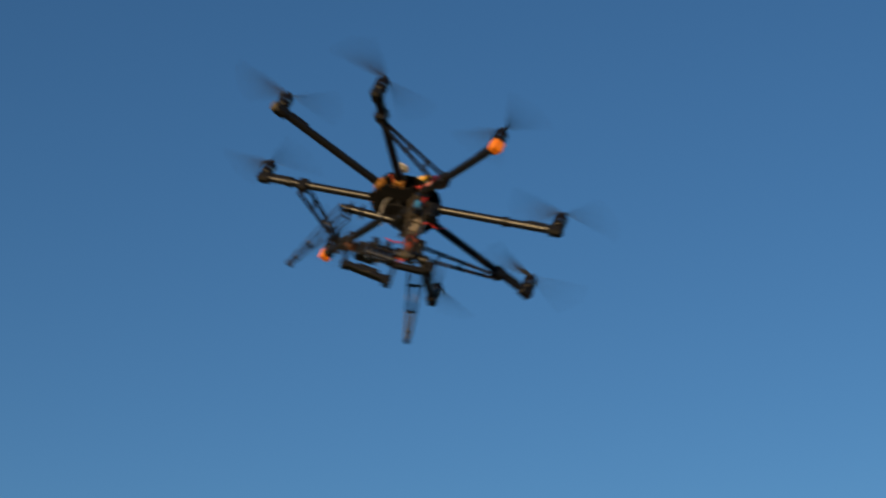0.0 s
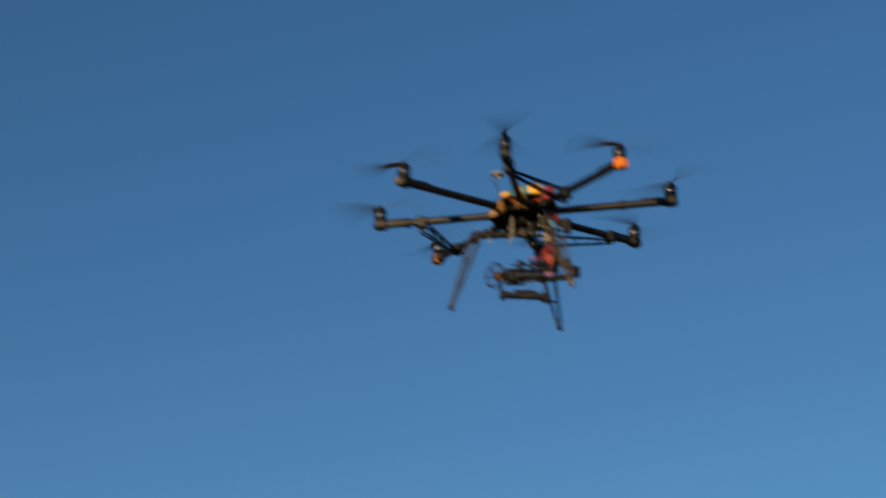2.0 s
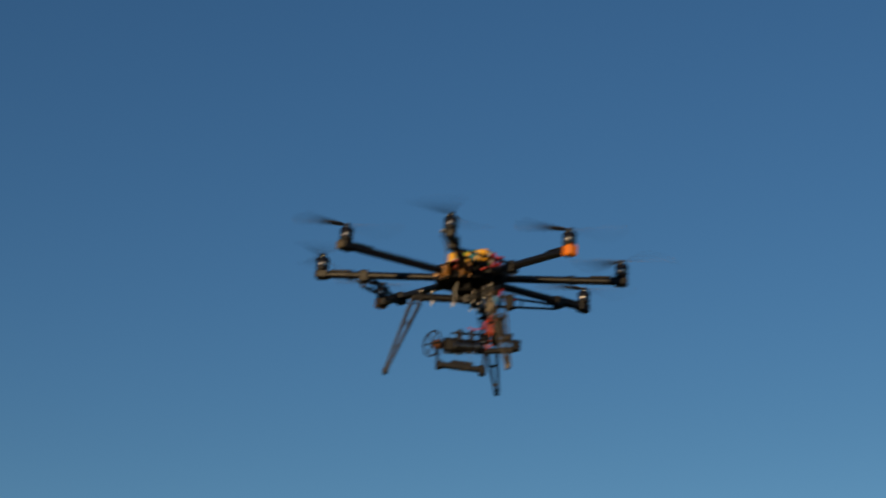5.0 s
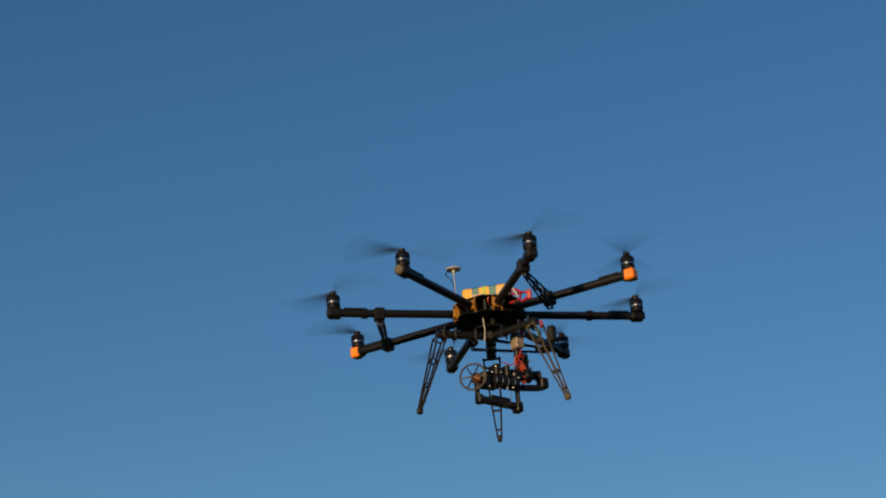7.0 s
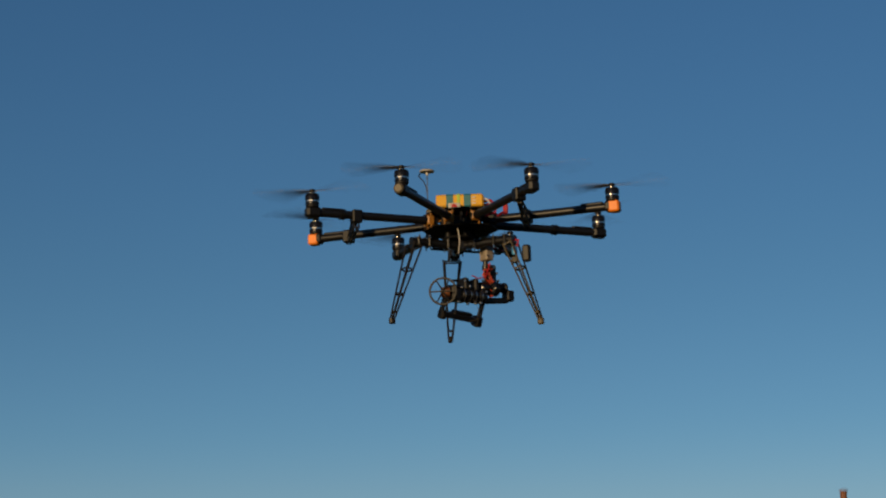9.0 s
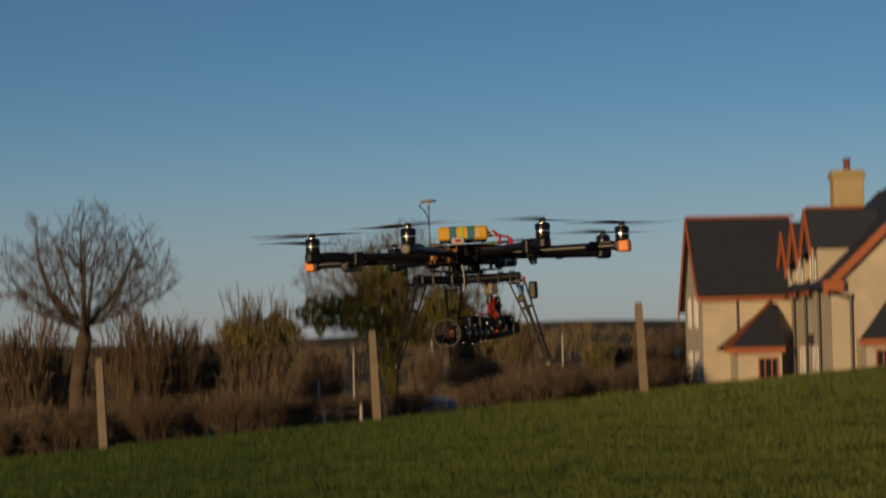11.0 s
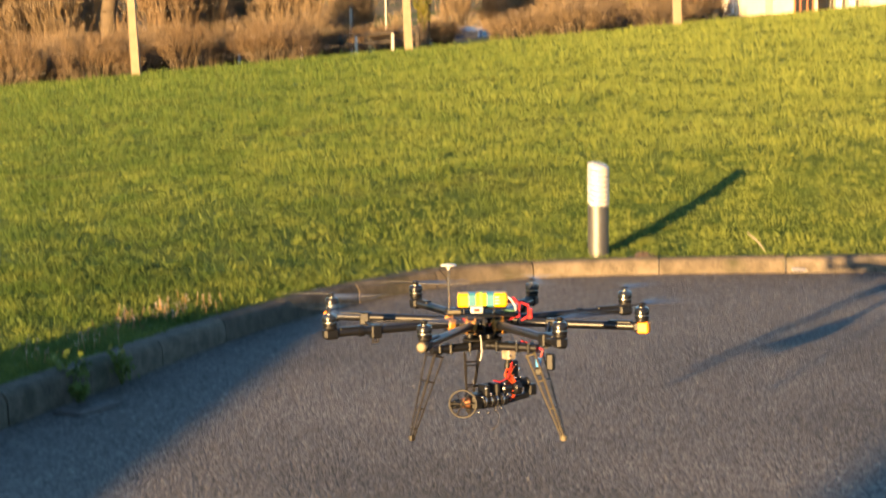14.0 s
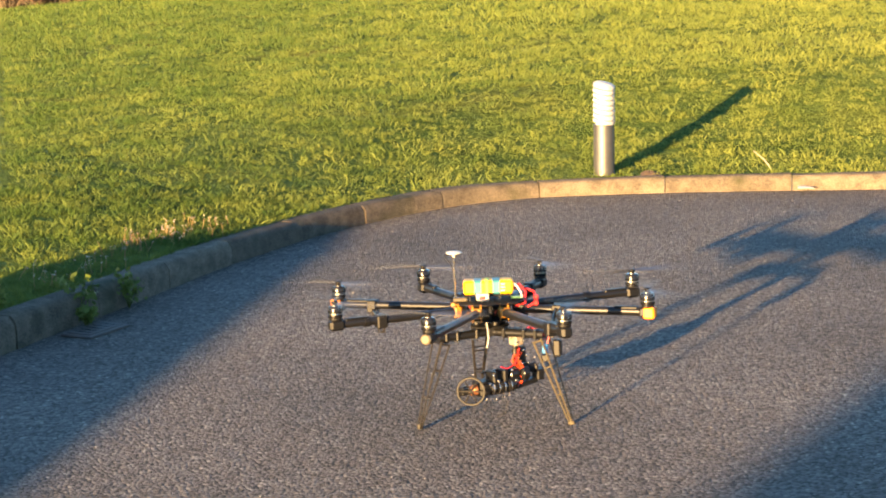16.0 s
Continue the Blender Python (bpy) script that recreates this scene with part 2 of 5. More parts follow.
M_white = material("white_plastic", (0.50, 0.48, 0.45), 0.4, scale=40)
M_yaw = material("dull_machined_alloy", (0.24, 0.205, 0.165), 0.5, dark=(0.13, 0.11, 0.09), scale=60)
M_blue = material("blue_capacitor", (0.05, 0.25, 0.55), 0.35, scale=40)
M_green = material("green_board", (0.08, 0.20, 0.08), 0.5, scale=60)
M_blade = material("grey_blade", (0.035, 0.04, 0.055), 0.35, scale=30)
M_asphalt = None


# ---- ground ----
def pave_z(x, y):
    return 0.02 * x - 0.012 * (y - 6.1)


KERB = [(-1.9, 7.05), (-1.72, 7.55), (-1.55, 8.02), (-1.38, 8.53), (-1.19, 9.08), (-0.85, 9.83), (-0.47, 10.42), (-0.17, 10.74), (0.12, 10.92), (0.42, 11.01),
        (1.08, 11.02), (1.79, 10.95), (2.6, 10.84), (4.5, 10.5), (8.0, 9.6), (11.0, 7.5), (12.0, 3.0), (12.0, -9.0), (-7.0, -9.0), (-7.0, 1.5), (-3.6, 4.4), (-2.35, 6.2)]
HUB = Vector((0.6, 5.0))


def smooth_loop(pts, steps=12):
    out, n = [], len(pts)
    for i in range(n):
        p0, p1, p2, p3 = (Vector(pts[(i + k - 1) % n]) for k in range(4))
        for s in range(steps):
            t = s / steps
            out.append(0.5 * ((2 * p1) + (p2 - p0) * t + (2 * p0 - 5 * p1 + 4 * p2 - p3) * t * t + (3 * p1 - p0 - 3 * p2 + p3) * t ** 3))
    return out


LOOP = smooth_loop(KERB)
_ang = np.array([math.atan2(p.y - HUB.y, p.x - HUB.x) for p in LOOP])
_rad = np.array([(p - HUB).length for p in LOOP])
_o = np.argsort(_ang)
_ang, _rad = _ang[_o], _rad[_o]


def kerb_r(a):
    return np.interp(a, _ang, _rad, period=2 * math.pi)


def kerb_h(x):
    """The kerb's upstand: higher on the near side."""
    return float(np.interp(x, (-1.9, -1.0, 0.4), (0.135, 0.105, 0.085)))


def hills(x, y):
    return 6.0 * np.sin(x * 0.006 + 1.3) + 3.0 * np.sin(x * 0.017 + 0.4)


def lawn_z(x, y):
    """Height of the grass and the country behind it."""
    x, y = np.asarray(x, float), np.asarray(y, float)
    a = np.arctan2(y - HUB.y, x - HUB.x)
    d = np.hypot(x - HUB.x, y - HUB.y) - kerb_r(a)
    edge = 0.02 * x - 0.012 * (y - 6.1) + np.interp(x, (-1.9, -1.0, 0.4), (0.13, 0.10, 0.08))
    s = np.clip((y - 11.0) / 32.6, 0, 1)
    xc = np.clip(x, -14, 16)
    lawn = (1 - s) * (0.28 + 0.065 * xc) + s * (0.15 + 0.086 * xc)
    k = np.clip(d / 3.5, 0, 1)
    k = k * k * (3 - 2 * k)
    z = edge * (1 - k) + lawn * k
    wob = 0.012 * np.sin(x * 1.7 + 0.3 * y) * np.sin(y * 0.9 + 1) + 0.007 * np.sin(x * 4.1 + y * 2.3)
    z = z + wob * np.clip(d / 3, 0, 1)
    back = np.clip(y - 43.6, 0, None)
    z = z - np.minimum(back * 0.034, 1.35) * (back > 0)
    far = np.clip((y - 110) / 500, 0, None)
    z = z - 4.0 * np.clip((y - 100) / 150, 0, 1) + np.clip(far, 0, 1.6) ** 2 * (4.2 + hills(x, y) * 0.22)
    side = np.clip((np.abs(x) - 150) / 400, 0, 1)
    return z + side * 3


def grid_mesh(name, fn, us, vs, material, wrap=True):
    """A sheet of rings: fn(u array, v) gives the points of ring v."""
    pts = [fn(us, v) for v in vs]
    n = len(us)
    co = np.concatenate(pts).astype(np.float32)
    i = np.arange(n if wrap else n - 1)
    faces = []
    for k in range(len(vs) - 1):
        j = (i + 1) % n
        faces.append(np.stack([k * n + i, (k + 1) * n + i, (k + 1) * n + j, k * n + j], 1))
    return raw_mesh(name, co, np.concatenate(faces), material)


def raw_mesh(name, co, quads, material, smooth=True):
    me = bpy.data.meshes.new(name)
    k = quads.shape[1]
    me.vertices.add(len(co))
    me.vertices.foreach_set("co", np.ascontiguousarray(co, np.float32).ravel())
    me.loops.add(quads.size)
    me.loops.foreach_set("vertex_index", np.ascontiguousarray(quads, np.int32).ravel())
    me.polygons.add(len(quads))
    me.polygons.foreach_set("loop_start", np.arange(0, quads.size, k, dtype=np.int32))
    me.polygons.foreach_set("use_smooth", np.full(len(quads), smooth))
    me.materials.append(material)
    me.update(calc_edges=True)
    me.validate()
    return me


def ground_material():
    """Grass sward: greens, worn yellowish patches and small darker patches, over bare soil."""
    m = bpy.data.materials.new("sward")
    m.use_nodes = True
    nt = m.node_tree
    L, N = nt.links.new, nt.nodes.new
    bsdf = nt.nodes["Principled BSDF"]
    bsdf.inputs["Roughness"].default_value = 0.95
    bsdf.inputs["Specular IOR Level"].default_value = 0.03
    pos = N("ShaderNodeNewGeometry").outputs["Position"]
    cols = [((0.042, 0.072, 0.016), (0.100, 0.128, 0.026), 1.4), (None, (0.12, 0.105, 0.026), 0.35), (None, (0.022, 0.035, 0.006), 7.0)]
    last = None
    for low, high, s in cols:
        t = N("ShaderNodeTexNoise")
        t.inputs["Scale"].default_value, t.inputs["Detail"].default_value = s, 6.0
        L(pos, t.inputs["Vector"])
        r = N("ShaderNodeMapRange")
        r.inputs["From Min"].default_value, r.inputs["From Max"].default_value = (0.35, 0.65) if low else (0.54, 0.75)
        L(t.outputs["Fac"], r.inputs["Value"])
        mx = N("ShaderNodeMix")
        mx.data_type = "RGBA"
        L(r.outputs["Result"], mx.inputs["Factor"])
        if low:
            mx.inputs["A"].default_value = (*low, 1)
        else:
            L(last, mx.inputs["A"])
        mx.inputs["B"].default_value = (*high, 1)
        last = mx.outputs["Result"]
    # beyond the fence: rough winter scrub between small fields
    sx = N("ShaderNodeSeparateXYZ")
    L(pos, sx.inputs["Vector"])
    far = N("ShaderNodeMapRange")
    far.inputs["From Min"].default_value, far.inputs["From Max"].default_value = 45.0, 52.0
    L(sx.outputs["Y"], far.inputs["Value"])
    pt = N("ShaderNodeTexNoise")
    pt.inputs["Scale"].default_value, pt.inputs["Detail"].default_value = 0.035, 5.0
    L(pos, pt.inputs["Vector"])
    pr = N("ShaderNodeMapRange")
    pr.inputs["From Min"].default_value, pr.inputs["From Max"].default_value = 0.40, 0.50
    L(pt.outputs["Fac"], pr.inputs["Value"])
    land = N("ShaderNodeMix")
    land.data_type = "RGBA"
    land.inputs["A"].default_value, land.inputs["B"].default_value = (0.075, 0.092, 0.034, 1), (0.150, 0.110, 0.064, 1)
    L(pr.outputs["Result"], land.inputs["Factor"])
    both = N("ShaderNodeMix")
    both.data_type = "RGBA"
    L(far.outputs["Result"], both.inputs["Factor"])
    L(last, both.inputs["A"])
    L(land.outputs["Result"], both.inputs["B"])
    L(both.outputs["Result"], bsdf.inputs["Base Color"])
    b, bt = N("ShaderNodeBump"), N("ShaderNodeTexNoise")
    bt.inputs["Scale"].default_value, bt.inputs["Detail"].default_value = 22.0, 6.0
    L(pos, bt.inputs["Vector"])
    L(bt.outputs["Fac"], b.inputs["Height"])
    b.inputs["Strength"].default_value, b.inputs["Distance"].default_value = 0.9, 0.05
    L(b.outputs["Normal"], bsdf.inputs["Normal"])
    return m


def asphalt_material():
    """Rolled asphalt: dark binder, pale chippings of two sizes, worn lanes."""
    m = bpy.data.materials.new("asphalt")
    m.use_nodes = True
    nt = m.node_tree
    L, N = nt.links.new, nt.nodes.new
    bsdf = nt.nodes["Principled BSDF"]
    bsdf.inputs["Roughness"].default_value = 0.85
    bsdf.inputs["Specular IOR Level"].default_value = 0.22
    pos = N("ShaderNodeNewGeometry").outputs["Position"]
    vor = N("ShaderNodeTexVoronoi")
    vor.inputs["Scale"].default_value = 92.0
    L(pos, vor.inputs["Vector"])
    sep = N("ShaderNodeSeparateColor")
    L(vor.outputs["Color"], sep.inputs["Color"])
    ramp = N("ShaderNodeValToRGB")
    e = ramp.color_ramp.elements
    e[0].position, e[0].color = 0.0, (0.033, 0.029, 0.026, 1)
    e[1].position, e[1].color = 1.0, (0.26, 0.235, 0.205, 1)
    for p, c in ((0.45, (0.084, 0.074, 0.066, 1)), (0.86, (0.132, 0.116, 0.102, 1)), (0.97, (0.15, 0.135, 0.12, 1))):
        k = e.new(p)
        k.color = c
    L(sep.outputs["Red"], ramp.inputs["Fac"])
    big = N("ShaderNodeTexNoise")
    big.inputs["Scale"].default_value, big.inputs["Detail"].default_value = 0.9, 7.0
    L(pos, big.inputs["Vector"])
    mr = N("ShaderNodeMapRange")
    mr.inputs["From Min"].default_value, mr.inputs["From Max"].default_value = 0.3, 0.7
    mr.inputs["To Min"].default_value, mr.inputs["To Max"].default_value = 0.78, 1.25
    L(big.outputs["Fac"], mr.inputs["Value"])
    hsv = N("ShaderNodeHueSaturation")
    L(ramp.outputs["Color"], hsv.inputs["Color"])
    L(mr.outputs["Result"], hsv.inputs["Value"])
    L(hsv.outputs["Color"], bsdf.inputs["Base Color"])
    b = N("ShaderNodeBump")
    L(vor.outputs["Distance"], b.inputs["Height"])
    b.inputs["Strength"].default_value, b.inputs["Distance"].default_value = 1.0, 0.009
    b.invert = True
    L(b.outputs["Normal"], bsdf.inputs["Normal"])
    return m


M_sward = ground_material()
M_asphalt = asphalt_material()
M_kerb = material("concrete_kerb", (0.128, 0.104, 0.078), 0.95, dark=(0.050, 0.042, 0.032), scale=14, bump=0.9, bump_scale=90, spot=(0.040, 0.040, 0.024), amount=0.32, spec=0.15, per_piece=0.22)

ANG = np.concatenate([np.linspace(radians(58), radians(135), 260, endpoint=False), np.linspace(radians(135), radians(418), 130, endpoint=False)])


def lawn_ring(a, v):
    r = kerb_r(a) + 0.11 + v
    x, y = HUB.x + r * np.cos(a), HUB.y + r * np.sin(a)
    return np.stack([x, y, lawn_z(x, y) - (0.02 if v == 0 else 0.0)], 1)


def pave_ring(a, v):
    r = kerb_r(a) * v + (0.02 if v == 1 else 0)
    x, y = HUB.x + r * np.cos(a), HUB.y + r * np.sin(a)
    return np.stack([x, y, pave_z(x, y)], 1)


V = [0.0] + [0.05 * 1.085 ** k for k in range(0, 135)]
ground = tagged(new("ground", grid_mesh("ground", lawn_ring, ANG, V, M_sward)), "sloping grass lawn and fields reaching to low hills", "lawn", kind="structure")
pavement = tagged(new("pavement", grid_mesh("pavement", pave_ring, ANG, [0.001, 0.2, 0.4, 0.6, 0.7, 0.8, 0.9, 1.0], M_asphalt)),
                  "dark grey asphalt drive with pale chippings", "driveway", kind="structure")


def build_kerb():
    """Kerb stones end to end along the edge of the drive, each a bevelled block with a sloping face."""
    kerb = holder("kerb", pose(0, 0, 0), "weathered pale concrete kerb along the lawn", "kerb", kind="structure")
    dense = smooth_loop(KERB, 40)
    start = min(range(len(dense)), key=lambda i: (dense[i] - Vector((-2.35, 6.2))).length)
    dense = dense[start:] + dense[:start]
    rng = random.Random(4)
    i, made = 0, 0
    while made < 26 and i < len(dense) - 1:
        size = 0.62 if dense[i].x < -0.2 else 0.70
        j, run = i, 0.0
        while j < len(dense) - 1 and run < size:
            run += (dense[j + 1] - dense[j]).length
            j += 1
        picks = [dense[round(i + (j - i) * u / 5)] for u in range(6)]
        tilt, jog = rng.uniform(-0.003, 0.003), rng.uniform(-0.003, 0.003)
        vs, fs, k = [], [], 6
        for n, e in enumerate(picks):
            d = (picks[min(n + 1, 5)] - picks[max(n - 1, 0)]).normalized()
            out = Vector((-d.y, d.x))
            if out.dot(e - HUB) < 0:
                out = -out
            e = e + d * (0.003 if n == 0 else -0.003 if n == 5 else 0.0)
            # worn arrises: the edge wavers a little along the stone
            h = kerb_h(e.x) + tilt * (n - 2.5) / 2.5 + rng.uniform(-0.0015, 0.0015)
            chip = rng.uniform(0.0, 0.006) + (0.005 if n in (0, 5) else 0.0)
            z = pave_z(e.x, e.y)
            for off, up in ((0.0, -0.05), (0.004, h - 0.026 - chip), (0.014 + chip, h - 0.006 - chip * 0.4), (0.032, h), (0.120, h - 0.002), (0.125, -0.05)):
                w = e + out * (off + jog)
                vs.append((w.x, w.y, z + up))
        for n in range(5):
            fs += [(n * k + a, n * k + (a + 1) % k, n * k + k + (a + 1) % k, n * k + k + a) for a in range(k)]
        fs += [tuple(range(k))[::-1], tuple(range(5 * k, 6 * k))]
        part("kerb_stone", Shape().add(vs, fs), M_kerb, kerb, smooth=True)
        i, made = j, made + 1


build_kerb()


# ---- the multirotor ----
def ring_point(k, r, z):
    a = radians(45 * k)
    return Vector((r * math.cos(a), r * math.sin(a), z))


ARM_R, ARM_Z = 0.52, 0.355
drone = holder("multirotor_drone", pose(0, 0, 0), "black eight-armed camera drone with two orange arm ends", "drone")
propellers = []


def build_arm(k):
    """A carbon tube with a clamp at each end, a motor on its tip and the propeller over it."""
    turn = Euler((0, 0, radians(45 * k)))
    arm = part("arm", Shape().tube(ring_point(k, 0.085, ARM_Z), ring_point(k, 0.525, ARM_Z), 0.0135, n=14), M_carbon, drone, smooth=True)
    root = Shape().box(ring_point(k, 0.112, ARM_Z), (0.024, 0.034, 0.032), turn, 0.004)
    for s in (-1, 1):
        root.tube(ring_point(k, 0.112, ARM_Z - 0.028) + turn.to_matrix() @ Vector((0, s * 0.014, 0)), ring_point(k, 0.112, ARM_Z + 0.028) + turn.to_matrix() @ Vector((0, s * 0.014, 0)), 0.003, n=6)
    part("clamp", root, M_gold if k in (4, 5, 6, 7) else M_black, arm, "amber plastic clamp" if k in (4, 5, 6, 7) else "")
    mount = Shape().box(ring_point(k, 0.518, ARM_Z), (0.050, 0.036, 0.036), turn, 0.008)
    mount.box(ring_point(k, 0.452, ARM_Z + 0.012), (0.075, 0.022, 0.010), turn, 0.003)
    mount.lathe(ring_point(k, ARM_R, ARM_Z + 0.014), [(0.019, 0), (0.021, 0.004), (0.021, 0.008)], 18)
    part("motor_mount", mount, M_black, arm)
    # plain orange band round the ends of two opposite arms
    if k in (0, 4):
        part("end_band", Shape().box(ring_point(k, 0.526, ARM_Z - 0.002), (0.036, 0.038, 0.037), turn, 0.005), M_orange, arm, "bright orange band round the arm end")
    if k == 6:
        part("end_cap", Shape().lathe(ring_point(k, 0.540, ARM_Z - 0.002), [(0.017, 0), (0.017, 0.008), (0.012, 0.012)], 8, Euler((0, radians(90), radians(45 * k)))), M_tan, arm, "tan end cap")
    motor = part("motor", Shape().lathe(ring_point(k, ARM_R, ARM_Z + 0.022), [(0.020, 0), (0.0225, 0.002), (0.0225, 0.010), (0.0205, 0.011), (0.0205, 0.016), (0.023, 0.017), (0.023, 0.031), (0.020, 0.037), (0.010, 0.039)], 22), M_motor, arm, smooth=True)
    part("winding", Shape().lathe(ring_point(k, ARM_R, ARM_Z + 0.0330), [(0.0210, 0), (0.0210, 0.004)], 22), M_steel, motor, "bare metal stator ring")
    part("shaft", Shape().lathe(ring_point(k, ARM_R, ARM_Z + 0.060), [(0.013, -0.002), (0.013, 0.002), (0.007, 0.004), (0.006, 0.010), (0.004, 0.013)], 12), M_steel, motor, "bright steel shaft and nut", True)
    hub = part("propeller", Shape().lathe((0, 0, 0), [(0.009, -0.004), (0.011, 0), (0.011, 0.005), (0.006, 0.008)], 14), M_black, drone, smooth=True)
    for s in (0, 1):
        sh = Shape()
        n, vs = 12, []
        for i in range(n + 1):
            u = i / n
            r = 0.010 + 0.178 * u
            w = 0.010 + 0.015 * math.sin(math.pi * min(u * 1.25, 1.0) ** 0.8) * (1 - 0.35 * u) if u < 1 else 0.006
            tilt = radians(24 - 15 * u)
            for e in (-0.45, 0.55):
                for t in (-1, 1):
                    vs.append(Vector((r, e * w * math.cos(tilt), 0.002 + e * w * math.sin(tilt) + t * 0.0009)))
        fs = []
        for i in range(n):
            a, b = 4 * i, 4 * i + 4
            fs += [(a, b, b + 2, a + 2), (a + 1, a + 3, b + 3, b + 1), (a, a + 1, b + 1, b), (a + 2, b + 2, b + 3, a + 3)]
        fs += [(0, 2, 3, 1), (4 * n, 4 * n + 1, 4 * n + 3, 4 * n + 2)]
        m = Matrix.Rotation(math.pi * s, 3, "Z")
        sh.add([m @ v for v in vs], fs)
        part("blade", sh, M_blade, hub)
    hub.matrix_basis = Matrix.Translation(ring_point(k, ARM_R, ARM_Z + 0.068))
    propellers.append(hub)


def truss(name, a0, a1, b, wide, deep, ties, material, parent, label="", rod=0.0032, tip=0.006, side=None):
    """Rods from a wide top at a0..a1 that run together at b, with cross ties: a leg or a brace."""
    a0, b = Vector(a0), Vector(b)
    d = (b - a0).normalized()
    s = (Vector(side) - d * Vector(side).dot(d)).normalized()
    o = d.cross(s)
    sh = Shape()
    ends = []
    for i, j in ((-1, -1), (1, -1), (1, 1), (-1, 1)):
        p = a0 + s * i * wide / 2 + o * j * deep / 2
        q = b + s * i * tip + o * j * tip * 0.6
        sh.tube(p, q, rod, rod * 0.9, 6)
        ends.append((p, q))
    for t in ties:
        loop = [p.lerp(q, t) for p, q in ends]
        for k in range(4):
            sh.tube(loop[k], loop[(k + 1) % 4], rod * 0.9, n=5)
    return part(name, sh, material, parent, label)


def build_frame():
    for k in range(8):
        build_arm(k)
    octo = lambda r: [(r * math.cos(radians(22.5 + 45 * i)), r * math.sin(radians(22.5 + 45 * i))) for i in range(8)]
    part("top_plate", Shape().slab(octo(0.125), 0.379, 0.382), M_plate, drone, "black carbon top plate")
    part("bottom_plate", Shape().slab(octo(0.125), 0.328, 0.331), M_plate, drone, "black carbon bottom plate")
    for k in range(8):
        part("spacer", Shape().tube(ring_point(k + 0.5, 0.085, 0.331), ring_point(k + 0.5, 0.085, 0.379), 0.006, n=8), M_black, drone)
    part("power_board", Shape().box((0, 0, 0.352), (0.115, 0.115, 0.036), Euler((0, 0, radians(20))), 0.006), M_black, drone)
    rng = random.Random(3)
    for i in range(10):
        a = rng.uniform(0, 6.28)
        p = Vector((0.095 * math.cos(a), 0.095 * math.sin(a), 0.355 + rng.uniform(-0.012, 0.012)))
        q = p + Vector((rng.uniform(-0.04, 0.04), rng.uniform(-0.04, 0.04), rng.uniform(-0.015, 0.01)))
        mid = (p + q) / 2 + Vector((math.cos(a) * 0.02, math.sin(a) * 0.02, rng.uniform(-0.02, 0.015)))
        part("wire", Shape().path([p, p.lerp(mid, 0.6), mid, q.lerp(mid, 0.5), q], 0.0022), (M_red, M_black, M_redorange, M_black, M_gold)[i % 5], drone)
    # flight controller stack under the battery
    part("controller", Shape().box((0.0, -0.055, 0.398), (0.040, 0.030, 0.022), Euler((0, 0, radians(20))), 0.003), M_white, drone, "white flight controller box")
    part("controller_label", Shape().box((0.005, -0.0705, 0.399), (0.018, 0.003, 0.009), Euler((0, 0, radians(20)))), M_red, drone, "red label")
    for x, y in ((-0.045, -0.05), (0.045, -0.02), (-0.03, 0.04), (0.05, 0.05)):
        part("standoff", Shape().tube((x, y, 0.382), (x, y, 0.404), 0.0028, n=8), M_steel, drone, "bright steel standoff")
    part("battery_tray", Shape().box((0, 0, 0.4000), (0.150, 0.075, 0.004), Euler((0, 0, radians(20))), 0.001), M_plate, drone)
    part("receiver", Shape().box((-0.075, -0.055, 0.389), (0.045, 0.022, 0.012), Euler((0, 0, radians(20))), 0.002), M_tan, drone, "small dull receiver")
    part("circuit_board", Shape().box((0.085, 0.020, 0.388), (0.034, 0.026, 0.008), Euler((0, 0, radians(20))), 0.001), M_green, drone, "green circuit board")
    # battery
    turn = Euler((0, 0, radians(20)))
    R = turn.to_matrix()
    bz = 0.4245
    battery = part("battery", Shape().box((0, 0, bz), (0.157, 0.062, 0.044), turn, 0.006), M_yellow, drone, "yellow flight battery with teal label and lime strap")
    for s in (-1, 1):
        part("battery_label", Shape().box(R @ Vector((s * 0.029 - 0.004, 0, 0)) + Vector((0, 0, bz)), (0.034, 0.0635, 0.0452), turn, 0.006), M_teal, battery, "teal label band")
        for i in range(3):
            part("label_bar", Shape().box(R @ Vector((0.046 + 0.0, -0.0318, 0.010 - i * 0.010)) + Vector((0, 0, bz)), (0.014, 0.0012, 0.004), turn), M_white, battery) if s > 0 else None
    part("strap", Shape().box(R @ Vector((-0.004, 0, 0)) + Vector((0, 0, bz)), (0.020, 0.0650, 0.0475), turn, 0.006), M_lime, battery, "lime green hook-and-loop strap")
    e = R @ Vector((0.078, 0, 0)) + Vector((0, 0, bz))
    part("battery_lead", Shape().path([e, e + Vector((0.022, 0.0, 0.004)), e + Vector((0.045, -0.01, -0.016)), e + Vector((0.05, -0.03, -0.05)), e + Vector((0.02, -0.05, -0.06))], 0.0042, 8), M_red, drone, "thick red battery lead")
    part("battery_lead", Shape().path([e + Vector((0, 0, -0.01)), e + Vector((0.03, 0.012, -0.008)), e + Vector((0.07, 0.0, -0.018)), e + Vector((0.085, -0.025, -0.045)), e + Vector((0.06, -0.04, -0.062))], 0.0042, 8), M_red, drone, "thick red battery lead")
    part("connector", Shape().box(e + Vector((0.085, -0.028, -0.040)), (0.016, 0.014, 0.034), turn, 0.003), M_red, drone, "red battery plug")
